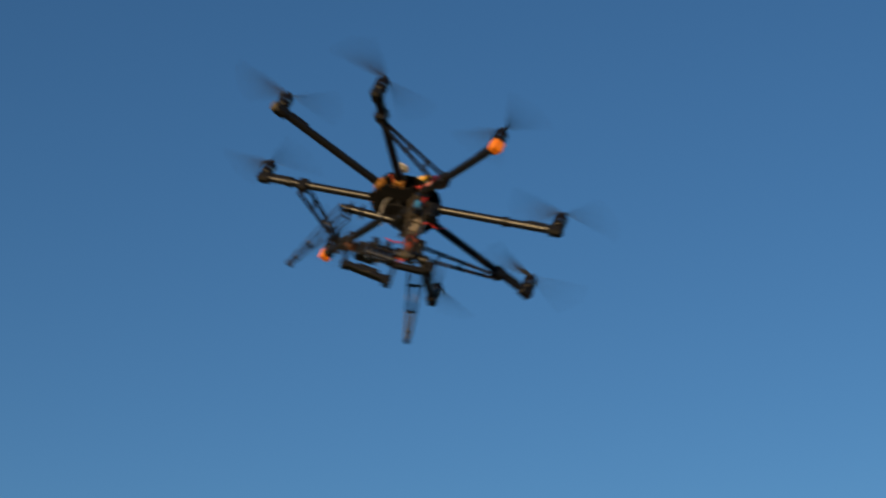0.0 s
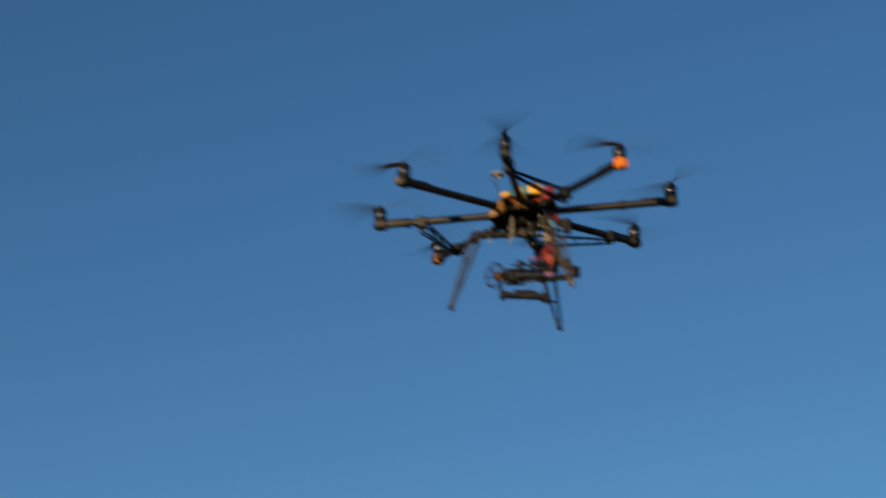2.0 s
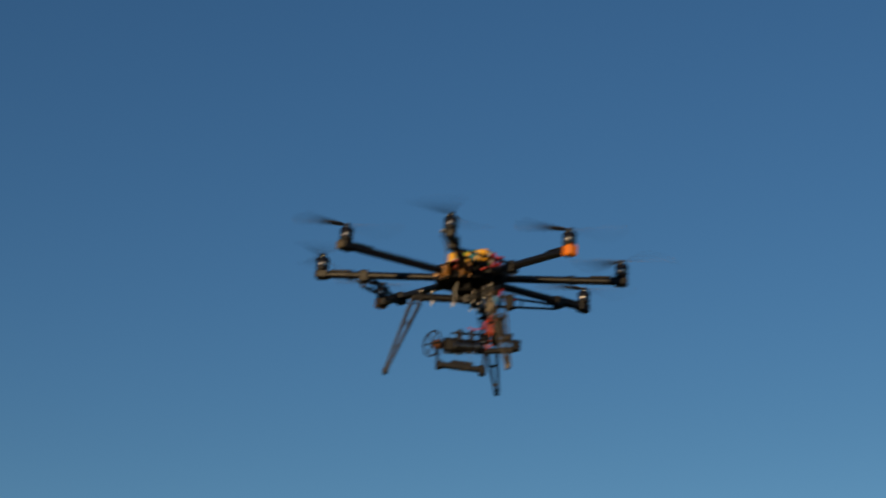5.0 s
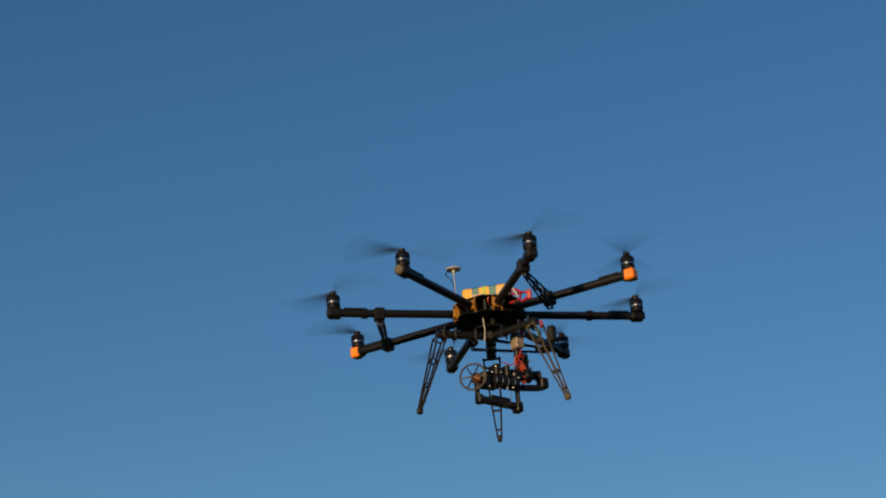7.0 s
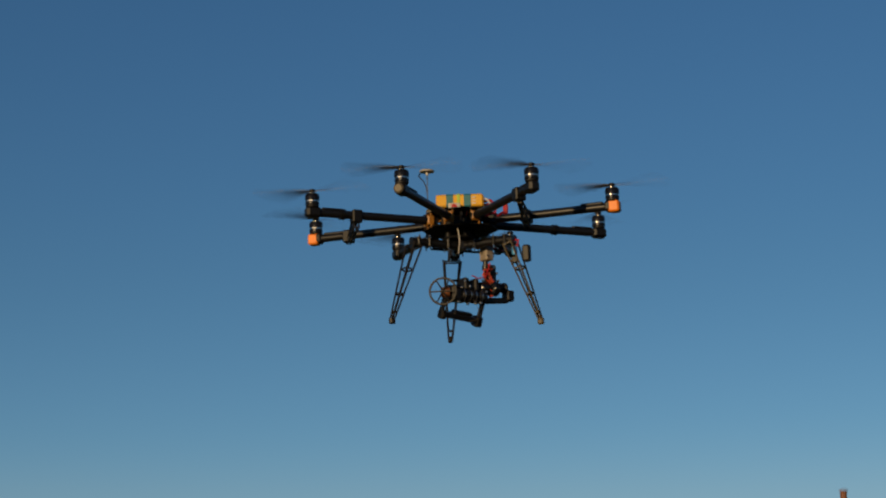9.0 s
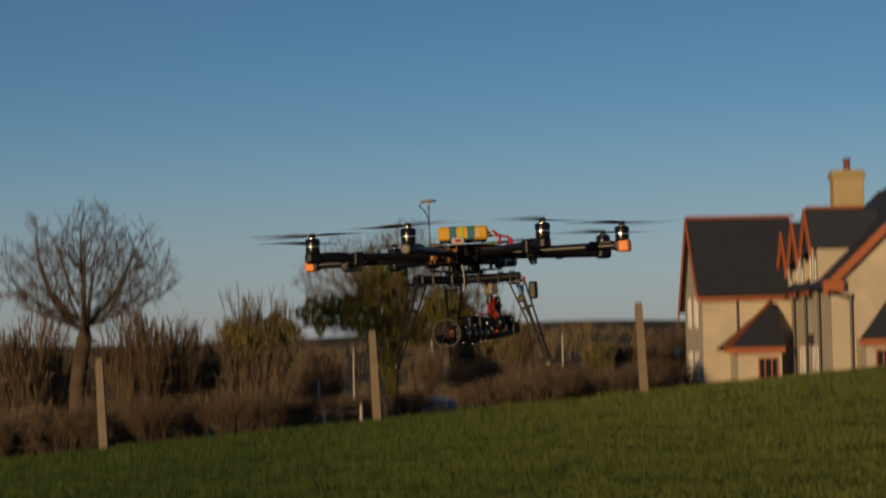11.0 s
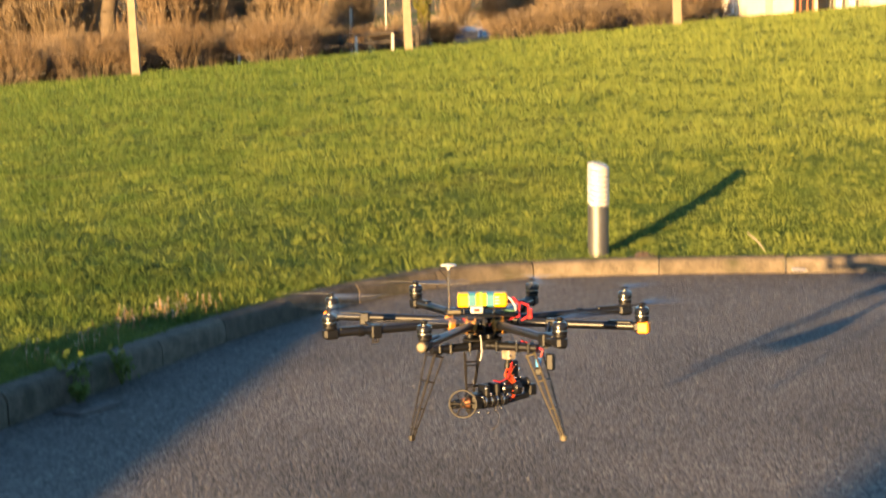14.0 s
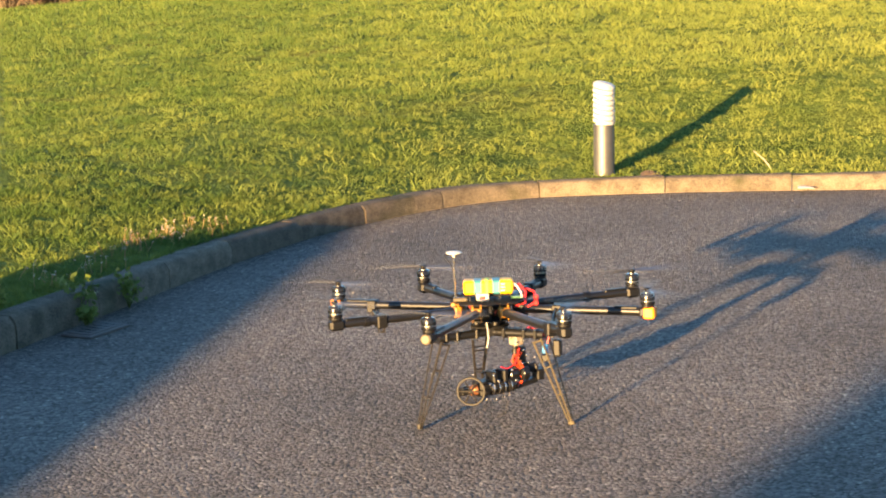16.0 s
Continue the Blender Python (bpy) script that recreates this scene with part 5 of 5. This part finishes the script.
# ---- fence, bollard light, car, poles ----
M_post = material("concrete_post", (0.20, 0.155, 0.10), 0.9, dark=(0.125, 0.096, 0.064), scale=4, bump=0.4, bump_scale=80)
M_wire = material("galvanised_wire", (0.20, 0.18, 0.16), 0.5, 0.6, scale=10)
M_tube = material("brushed_bollard_steel", (0.13, 0.128, 0.125), 0.5, 0.8, scale=30, bump=0.1, bump_scale=300)
M_louvre = material("pale_louvre", (0.42, 0.405, 0.385), 0.45, scale=20)
M_reflector = material("clear_diffuser", (0.60, 0.60, 0.58), 0.25, scale=20)
M_white_post = material("white_marker_paint", (0.45, 0.40, 0.33), 0.7, scale=6)
M_darkwood = material("dark_wet_wood", (0.035, 0.026, 0.018), 0.8, scale=8)
M_car = material("blue_car_paint", (0.05, 0.08, 0.15), 0.25, 0.3, scale=3)
M_rubber = material("tyre_rubber", (0.015, 0.015, 0.016), 0.8, scale=10)


def build_fence():
    fence = holder("wire_fence", pose(0, 0, 0), "concrete post and wire fence at the lawn's edge", "fence")
    D = 43.6
    spots = []
    for k, px in enumerate((-301, 182, 665, 1137)):
        x = at(px, D)
        z = gz(x, D)
        lean = Euler((0, radians(-2.4), 0)).to_matrix()
        sh = Shape()
        n = 4
        prof = [(-0.15, 0.094), (1.92, 0.078), (1.99, 0.055)]
        vs = []
        for h, w in prof:
            for i, j in ((-1, -1), (1, -1), (1, 1), (-1, 1)):
                vs.append(Vector((x, D, z)) + lean @ Vector((i * w, j * w, h)))
        fs = [(a * 4 + b, a * 4 + (b + 1) % 4, a * 4 + 4 + (b + 1) % 4, a * 4 + 4 + b) for a in range(2) for b in range(4)] + [(3, 2, 1, 0), (8, 9, 10, 11)]
        sh.add(vs, fs)
        part("post", sh, M_post, fence, "square buff concrete post")
        spots.append((Vector((x, D, z)), lean))
    for k in range(len(spots) - 1):
        for h in (0.25, 0.62, 1.0, 1.38, 1.75):
            (p, l), (q, _) = spots[k], spots[k + 1]
            a, b = p + l @ Vector((0, 0, h)), q + l @ Vector((0, 0, h))
            pts = [a.lerp(b, t) - Vector((0, 0, 0.10 * t * (1 - t))) for t in (0, 0.25, 0.5, 0.75, 1)]
            part("wire", Shape().path(pts, 0.0013, 4), M_wire, fence)


def build_bollard():
    x, y = 0.70, 11.27
    z = gz(x, y) - 0.02
    b = holder("bollard_light", pose(x, y, z, 0, -0.4, 0), "short brushed steel bollard light with louvred white top", "bollard light")
    part("tube", Shape().lathe((0, 0, 0), [(0.066, 0), (0.066, 0.012), (0.061, 0.014), (0.060, 0.31), (0.058, 0.312)], 32), M_tube, b, "brushed steel tube", True)
    part("diffuser", Shape().lathe((0, 0, 0.30), [(0.046, 0), (0.046, 0.20), (0.03, 0.21)], 28), M_reflector, b, "pale diffuser", True)
    for i in range(7):
        part("louvre", Shape().lathe((0, 0, 0.322 + i * 0.029), [(0.050, 0.010), (0.063, 0.0), (0.064, 0.004), (0.062, 0.018), (0.050, 0.022)], 30, Euler((radians(6), radians(9), 0))), M_louvre, b, "white louvre ring", True)
    part("cap", Shape().lathe((0, 0, 0.522), [(0.062, 0), (0.064, 0.004), (0.063, 0.018), (0.050, 0.028), (0.02, 0.032)], 30, Euler((radians(6), radians(12), 0))), M_louvre, b, "white domed cap", True)


def build_far_posts():
    def pole(name, px, D, top, wide, mat, label, cat="post", tilt=0):
        x = at(px, D)
        z = gz(x, D)
        h = 1.65 + (225 - top) * D / 3480 - z
        s = Shape().tube((0, 0, -0.2), (tilt * h, 0, h), wide, wide * 0.8, 8).lathe((tilt * h, 0, h), [(wide * 0.8, -0.02), (wide * 0.8, 0.02), (wide * 0.3, 0.05)], 8)
        ob = thing(name, s, mat, label, cat)
        ob.matrix_basis = pose(x, D, z)
    pole("utility_pole", 995, 120, 212, 0.06, M_white_post, "pale wooden pole beyond the hedge", "pole")
    pole("utility_pole", 764, 120, 218, 0.06, M_white_post, "pale wooden pole beyond the hedge", "pole")
    pole("utility_pole", 625, 130, 228, 0.06, M_white_post, "pale wooden pole beyond the hedge", "pole")
    pole("marker_post", 563, 60, 285, 0.055, M_white_post, "white painted marker post behind the fence")
    for px, top in ((365, 365), (475, 350), (572, 335), (637, 330), (250, 378)):
        pole("stake", px, 52, top, 0.045, M_white_post, "short white stake by the fence", "stake")
    # low dark rail behind the fence
    rail = holder("rail_fence", pose(0, 0, 0), "low dark wooden rail fence", "fence")
    xs = [at(p, 54) for p in (545, 590, 635, 680)]
    for x in xs:
        part("post", Shape().box((x, 54, gz(x, 54) + 0.22), (0.10, 0.10, 0.7), None, 0.01), M_darkwood, rail)
    for a, b in zip(xs, xs[1:]):
        for h in (0.25, 0.50):
            part("rail", Shape().tube((a, 53.93, gz(a, 54) + h), (b, 53.93, gz(b, 54) + h), 0.045, 0.045, 8), M_darkwood, rail)
    bx, bd = at(1199, 100), 100.0
    dish = holder("satellite_dish", pose(bx, bd, gz(bx, bd)), "small white dish on a stand beside the house", "dish")
    hh = 1.65 + (225 - 243) * bd / 3480 - gz(bx, bd)
    part("stand", Shape().tube((0, 0, 0), (0, 0, hh), 0.03, n=8), M_white_post, dish)
    part("bowl", Shape().lathe((0, -0.03, hh), [(0.05, 0), (0.15, 0.03), (0.20, 0.08), (0.19, 0.085), (0.14, 0.04), (0.03, 0.02)], 18, Euler((radians(80), 0, radians(-30)))), M_white_post, dish, "white bowl", True)


def build_car():
    """A parked hatchback on the lane beyond the rise, only its upper half in sight."""
    D = 92.0
    x = at(793, D)
    z = 1.65 + (225 - 318) * D / 3480 - 1.46
    c = holder("car", pose(x, D, z, 0, 0, 62), "dark blue parked hatchback beyond the lawn", "car")
    side = [(-2.05, 0.30), (-2.08, 0.62), (-2.00, 0.86), (-1.72, 0.95), (-1.30, 1.02), (1.02, 0.98), (1.72, 0.86), (2.02, 0.66), (2.06, 0.34)]
    n = len(side)
    vs = [(px_, s * (0.84 if pz < 0.9 else 0.80), pz) for s in (-1, 1) for px_, pz in side]
    body = part("body", Shape().add(vs, [tuple(range(n)), tuple(range(2 * n - 1, n - 1, -1))] + [(i, n + i, n + (i + 1) % n, (i + 1) % n) for i in range(n)]), M_car, c)
    roof = [(-1.80, 0.98), (-1.35, 1.40), (-0.9, 1.46), (0.0, 1.46), (0.35, 1.40), (1.10, 1.00)]
    n = len(roof)
    vs = [(px_, s * (0.78 if pz < 1.1 else 0.60), pz) for s in (-1, 1) for px_, pz in roof]
    part("cabin", Shape().add(vs, [tuple(range(n)), tuple(range(2 * n - 1, n - 1, -1))] + [(i, n + i, n + (i + 1) % n, (i + 1) % n) for i in range(n)]), M_car, c)
    part("windscreen", Shape().sheet([(0.40, -0.56, 1.40), (0.40, 0.56, 1.40), (1.05, 0.70, 1.05), (1.05, -0.70, 1.05)], -0.012), M_glass, c, "dark windscreen")
    part("rear_window", Shape().sheet([(-1.40, 0.55, 1.38), (-1.40, -0.55, 1.38), (-1.76, -0.70, 1.04), (-1.76, 0.70, 1.04)], -0.012), M_glass, c, "dark rear window")
    for s in (-1, 1):
        part("side_window", Shape().sheet([(-1.2, s * 0.635, 1.38), (0.25, s * 0.635, 1.38), (0.85, s * 0.755, 1.06), (-1.45, s * 0.755, 1.06)], -0.012 * s), M_glass, c, "dark side windows")
        part("roof_rail", Shape().tube((-1.1, s * 0.57, 1.475), (0.1, s * 0.57, 1.475), 0.02, n=6), M_steel, c)
        for xx in (-1.28, 1.30):
            w = part("wheel", Shape().lathe((xx, s * 0.78, 0.30), [(0.20, -0.09), (0.30, -0.08), (0.31, 0), (0.30, 0.08), (0.20, 0.09)], 20, Euler((radians(90), 0, 0))), M_rubber, c, "", True)
            part("rim", Shape().lathe((xx, s * 0.79, 0.30), [(0.19, -0.09), (0.19, 0.09)], 16, Euler((radians(90), 0, 0))), M_steel, w)


# ---- drive details ----
def build_drain():
    d = holder("drain_cover", pose(-1.55, 7.62, pave_z(-1.55, 7.62), 0, 0, 64), "small rusty metal drain cover set against the kerb", "drain cover")
    M_iron = material("worn_iron", (0.085, 0.070, 0.062), 0.7, 0.3, scale=20, bump=0.3, bump_scale=200)
    part("frame", Shape().box((0, 0, 0.006), (0.26, 0.15, 0.012), None, 0.003), M_iron, d)
    part("lid", Shape().box((0, 0, 0.012), (0.225, 0.115, 0.010), None, 0.003), M_iron, d)
    for i in range(5):
        part("slot", Shape().box((-0.08 + i * 0.04, 0, 0.0178), (0.012, 0.08, 0.002)), M_black, d)


M_weed = leafy("weed_leaves", (0.05, 0.085, 0.02), (0.16, 0.19, 0.045), 0.5, 0.3, 6.0)
M_weed_dark = leafy("dull_weed_leaves", (0.05, 0.08, 0.02), (0.12, 0.16, 0.04), 0.5, 0.3, 6.0)
M_seed = leafy("dry_flower_heads", (0.24, 0.19, 0.15), (0.48, 0.43, 0.37), 0.8, 0.2, 4.0)
M_stalk = leafy("dry_stalks", (0.20, 0.11, 0.06), (0.36, 0.22, 0.12), 0.8, 0.2, 4.0)


def build_weeds():
    rng = np.random.default_rng(9)
    for x, y, h, n in ((-1.66, 7.82, 0.20, 90), (-1.50, 8.10, 0.16, 80), (-1.60, 7.70, 0.09, 90), (-2.02, 7.72, 0.13, 120), (-1.88, 7.36, 0.10, 80)):
        w = holder("weed", pose(x, y, pave_z(x, y) if x > -1.7 else gz(x, y)), "leafy green weed sprouting beside the kerb", "weed", "weeds by the kerb")
        segs, tips = [], []
        for i in range(7):
            a = rng.uniform(0, 6.28)
            q = np.array([math.cos(a) * h * 0.35, math.sin(a) * h * 0.35, h * rng.uniform(0.5, 1.0)])
            segs.append((0, 0, 0, *q, 0.003, 0.0015))
            tips.append(q)
        st = new("stalk", limbs_mesh("stalk", segs, M_weed_dark, 4))
        st.parent = w
        c = np.concatenate([t * rng.uniform(0.6, 1.0, (n // 7, 1)) + rng.normal(size=(n // 7, 3)) * h * 0.10 for t in tips])
        c[:, 2] = np.abs(c[:, 2])
        lf = new("leaves", leaves_mesh("leaves", c, 0.018, M_weed, rng))
        lf.parent = w
    # dry seed heads along the back of the kerb
    segs, heads = [], []
    for cx, cy, n, s in ((-1.82, 8.05, 12, 0.10), (-1.72, 8.35, 16, 0.10), (-1.60, 8.78, 32, 0.12), (-1.48, 9.15, 26, 0.10), (-1.38, 9.45, 18, 0.10)):
        for i in range(n):
            x, y = cx + rng.normal() * s * 0.6, cy + rng.normal() * s
            h = rng.uniform(0.025, 0.065)
            z = gz(x, y)
            q = (x + rng.normal() * 0.015, y + rng.normal() * 0.015, z + h)
            segs.append((x, y, z - 0.01, *q, 0.0016, 0.0012))
            heads += [np.array(q) + rng.normal(size=3) * 0.004 for _ in range(4)]
    dry = holder("dry_flowers", pose(0, 0, 0), "dry pale seed heads along the kerb", "dry flowers", kind="stuff")
    for nm, me in (("stalks", limbs_mesh("stalks", segs, M_stalk, 3)), ("seed_heads", leaves_mesh("seed_heads", np.array(heads), 0.0045, M_seed, rng))):
        ob = new(nm, me)
        ob.parent = dry
    # loose pale stones on the asphalt
    sh = Shape()
    r2 = random.Random(6)
    for i in range(420):
        x, y = r2.uniform(-2.0, 3.2), r2.uniform(4.3, 10.9)
        a = math.atan2(y - HUB.y, x - HUB.x)
        if math.hypot(x - HUB.x, y - HUB.y) > kerb_r(a) - 0.05:
            continue
        s = r2.choice((0.0022, 0.0026, 0.003, 0.0034, 0.0045))
        sh.box((x, y, pave_z(x, y) + s * 0.3), (s * r2.uniform(0.8, 1.6), s, s * 0.8), Euler((r2.uniform(-0.3, 0.3), 0, r2.uniform(0, 3))), s * 0.2)
    thing("loose_stones", sh, material("pale_grit", (0.30, 0.28, 0.26), 0.8, scale=30), "scattered pale grit on the asphalt", "grit", kind="stuff")
    thing("dry_stalk", Shape().path([(1.66, 11.26, gz(1.66, 11.26)), (1.62, 11.27, gz(1.62, 11.27) + 0.055), (1.56, 11.28, gz(1.56, 11.28) + 0.105)], 0.0030, 5), M_seed, "single pale dry stalk in the grass", "stalk")
    # a clod of earth on the verge beside the bollard
    lump = Shape().lathe((0, 0, -0.01), [(0.060, 0.0), (0.066, 0.008), (0.052, 0.022), (0.030, 0.030), (0.010, 0.032)], 12)
    rl = random.Random(12)
    lump.v = [(x * rl.uniform(0.8, 1.25), y * rl.uniform(0.75, 1.1), z * rl.uniform(0.7, 1.2)) for x, y, z in lump.v]
    clod = thing("clod", lump, material("dry_earth", (0.065, 0.040, 0.026), 0.95, dark=(0.035, 0.022, 0.015), scale=40, bump=0.6, bump_scale=150), "brown clod of earth at the lawn's edge", "clod")
    clod.matrix_basis = pose(0.96, 11.22, gz(0.96, 11.22))
    tagged(thing("litter_scrap", Shape().sheet([(1.75, 10.86, 0.006), (1.84, 10.85, 0.006), (1.83, 10.90, 0.008), (1.76, 10.91, 0.012)], 0.002), M_white, "small white scrap lying against the kerb", "litter"))


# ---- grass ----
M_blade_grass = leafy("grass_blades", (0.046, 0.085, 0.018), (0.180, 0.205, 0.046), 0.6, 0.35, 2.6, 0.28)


def build_grass():
    """Blades fanned out in small tufts over a finer short sward, dense near the kerb and coarser with distance."""
    rng = np.random.default_rng(2)
    rows = []
    for y0, y1, tufts, each, s in ((6.6, 10.5, 2600, 24, 0.95), (9.0, 14.0, 4200, 26, 1.0), (14.0, 20.0, 5200, 20, 1.2), (20.0, 30.0, 5600, 15, 1.7), (30.0, 44.0, 6000, 11, 2.4)):
        y = rng.uniform(y0, y1, tufts)
        x = rng.uniform(-2.9, -0.5, tufts) if y0 == 6.6 else rng.uniform(-0.245, 0.245, tufts) * y
        big = rng.gamma(3.0, 0.33, tufts)
        r = s * 0.040 * big
        tall = s * (0.015 + 0.017 * big)
        off = rng.normal(size=(tufts, each, 2)) * 0.62
        far = np.clip(np.hypot(off[..., 0], off[..., 1]), 0, 1.8)
        bx, by = x[:, None] + off[..., 0] * r[:, None], y[:, None] + off[..., 1] * r[:, None]
        h = tall[:, None] * rng.uniform(0.55, 1.15, (tufts, each)) * (1.05 - 0.32 * far)
        lean = (off * 0.55 + rng.normal(size=off.shape) * 0.35) * h[..., None]
        w = s * rng.uniform(0.0013, 0.0026, (tufts, each))
        rows.append(np.stack([bx, by, h, w, lean[..., 0], lean[..., 1]], -1).reshape(-1, 6))
        # the short sward between the tufts
        n = tufts * 7
        y = rng.uniform(y0, y1, n)
        x = rng.uniform(-2.9, -0.5, n) if y0 == 6.6 else rng.uniform(-0.245, 0.245, n) * y
        h = s * rng.uniform(0.008, 0.020, n)
        lean = rng.normal(size=(n, 2)) * 0.7 * h[:, None]
        rows.append(np.stack([x, y, h, s * rng.uniform(0.0016, 0.003, n), lean[:, 0], lean[:, 1]], 1))
    b = np.concatenate(rows)
    a = np.arctan2(b[:, 1] - HUB.y, b[:, 0] - HUB.x)
    b = b[np.hypot(b[:, 0] - HUB.x, b[:, 1] - HUB.y) - kerb_r(a) > 0.14]
    n = len(b)
    x, y, h, w, lx, ly = b.T
    th = rng.uniform(0, 2 * math.pi, n)
    z = lawn_z(x, y) - 0.004
    sx, sy = np.cos(th) * w, np.sin(th) * w
    co = np.stack([np.stack([x - sx, y - sy, z], 1), np.stack([x + sx, y + sy, z], 1),
                   np.stack([x + lx * 0.5 + sx * 0.7, y + ly * 0.5 + sy * 0.7, z + h * 0.65], 1),
                   np.stack([x + lx, y + ly, z + h], 1)], 1).reshape(-1, 3)
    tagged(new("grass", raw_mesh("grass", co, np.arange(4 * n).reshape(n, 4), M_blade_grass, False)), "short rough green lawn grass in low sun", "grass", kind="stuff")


# ---- walls added out of view to close the place and shade the drive ----
def build_rear_walls():
    M = material("plain_render_wall", (0.45, 0.40, 0.33), 0.9, scale=1, bump=0.2, bump_scale=40)
    # unseen stand-ins for unknown casters, sized and turned to set the shade edges
    walls = (("shade_wall_left", (-4.16, 1.73), (0.25, 5.6, 0.628), -6.2, "low rendered wall added out of view to shade the left of the drive"),
             ("shade_wall_behind", (-0.72, -22.9), (24.0, 0.4, 7.0), -28.0, "tall plain rendered wall added out of view to shade the right of the drive"))
    for name, (x, y), size, turn, label in walls:
        ob = thing(name, Shape().box((0, 0, size[2] / 2 - 0.3), (size[0], size[1], size[2] + 0.6)), M, label, "wall", kind="structure")
        ob.matrix_basis = pose(x, y, 0, 0, 0, turn)


build_rear_walls()
build_fence()
build_bollard()
build_far_posts()
build_car()
build_drain()
build_weeds()
build_grass()


# ---- motion ----
def motions():
    rows = [
        (0, pose(-0.205, 5.814, 3.932, -25.00, 0.90, -57.10)),
        (0.5, pose(0.254, 6.126, 3.860, -7.14, -0.24, -58.26)),
        (0.7, pose(0.461, 6.324, 3.848, -1.35, -1.00, -56.88)),
        (1, pose(0.814, 6.605, 3.847, 12.28, -2.03, -55.77)),
        (1.2, pose(0.905, 6.764, 3.914, 22.40, -0.93, -54.67)),
        (1.5, pose(0.746, 6.693, 3.928, 13.75, -1.24, -53.35)),
        (1.8, pose(0.525, 6.541, 4.010, 4.23, 1.02, -53.54)),
        (2, pose(0.338, 6.403, 4.097, 0.94, 0.86, -54.07)),
        (2.5, pose(0.030, 6.152, 4.145, -3.31, -0.81, -55.58)),
        (3, pose(-0.137, 6.142, 4.069, -1.50, -0.14, -55.40)),
        (3.5, pose(-0.128, 6.220, 3.958, 0.09, -0.37, -54.55)),
        (4, pose(-0.097, 6.430, 3.765, 0.35, -1.40, -53.70)),
        (4.5, pose(-0.049, 6.636, 3.387, 0.11, 2.75, -52.87)),
        (5, pose(0.107, 6.496, 3.239, -2.81, 4.01, -52.73)),
        (5.2, pose(0.214, 6.398, 3.225, -3.86, 2.20, -52.49)),
        (7.5, pose(0.210, 6.188, 3.230, -0.60, -4.55, -28.10)),
        (8, pose(0.338, 6.319, 3.020, 0.17, -1.49, -27.21)),
        (8.2, pose(0.241, 6.316, 3.026, 0.69, -0.05, -25.43)),
        (10.3, pose(0.066, 6.305, 1.935, 0.26, -1.56, -18.91)),
        (10.5, pose(0.077, 6.309, 1.834, 0.48, -1.70, -18.67)),
        (11, pose(0.081, 6.267, 1.579, -0.13, -1.70, -18.72)),
        (11.5, pose(0.058, 6.246, 1.348, -1.89, -0.66, -18.70)),
        (12, pose(0.078, 6.235, 1.109, 0.36, -1.87, -19.59)),
        (12.5, pose(0.065, 6.206, 0.870, -0.23, -1.40, -19.93)),
        (13, pose(0.031, 6.186, 0.632, -0.37, -0.21, -19.39)),
        (13.5, pose(0.014, 6.181, 0.409, -1.15, -0.16, -19.25)),
        (14, pose(0.020, 6.142, 0.205, -1.70, -1.26, -19.21)),
        (14.5, pose(0.023, 6.094, -0.002, -1.83, -2.17, -19.90)),
        (15, pose(0.023, 6.094, -0.002, -1.83, -2.17, -19.90)),
        (15.5, pose(0.023, 6.094, -0.002, -1.83, -2.17, -19.90)),
        (16, pose(0.023, 6.094, -0.002, -1.83, -2.17, -19.90)),
    ]
    walk(drone, rows)
    # the cradle keeps its heading at first, then swings round with the frame
    keep = []
    for t, m in rows:
        yaw = math.degrees(math.atan2(m[1][0], m[0][0]))
        swing = 38.0 * min(max((t - 5.2) / 2.3, 0), 1)
        keep.append((t, pose(PIVOT.x, PIVOT.y, PIVOT.z, 0, 0, swing - yaw)))
    walk(gimbal, keep)
    # the tray under the camera tips back as the craft comes down to land
    tips = []
    for t, a in ((0, 0), (8.2, 0), (9.3, 42), (10.3, 80), (16, 80)):
        tips.append((t, pose(0, 0, -0.165, a, 0, 0) @ Matrix.Translation((0, 0, 0.165))))
    walk(gimbal_tray, tips)
    # propellers, neighbours turning opposite ways
    for k, p in enumerate(propellers):
        c = ring_point(k, ARM_R, ARM_Z + 0.068)
        step = (86.0 + 0.25 * k) * (1 if k % 2 else -1)
        walk(p, [(f / FPS, pose(c.x, c.y, c.z, 0, 0, 40.0 * k + step * f)) for f in range(0, 481)])


motions()
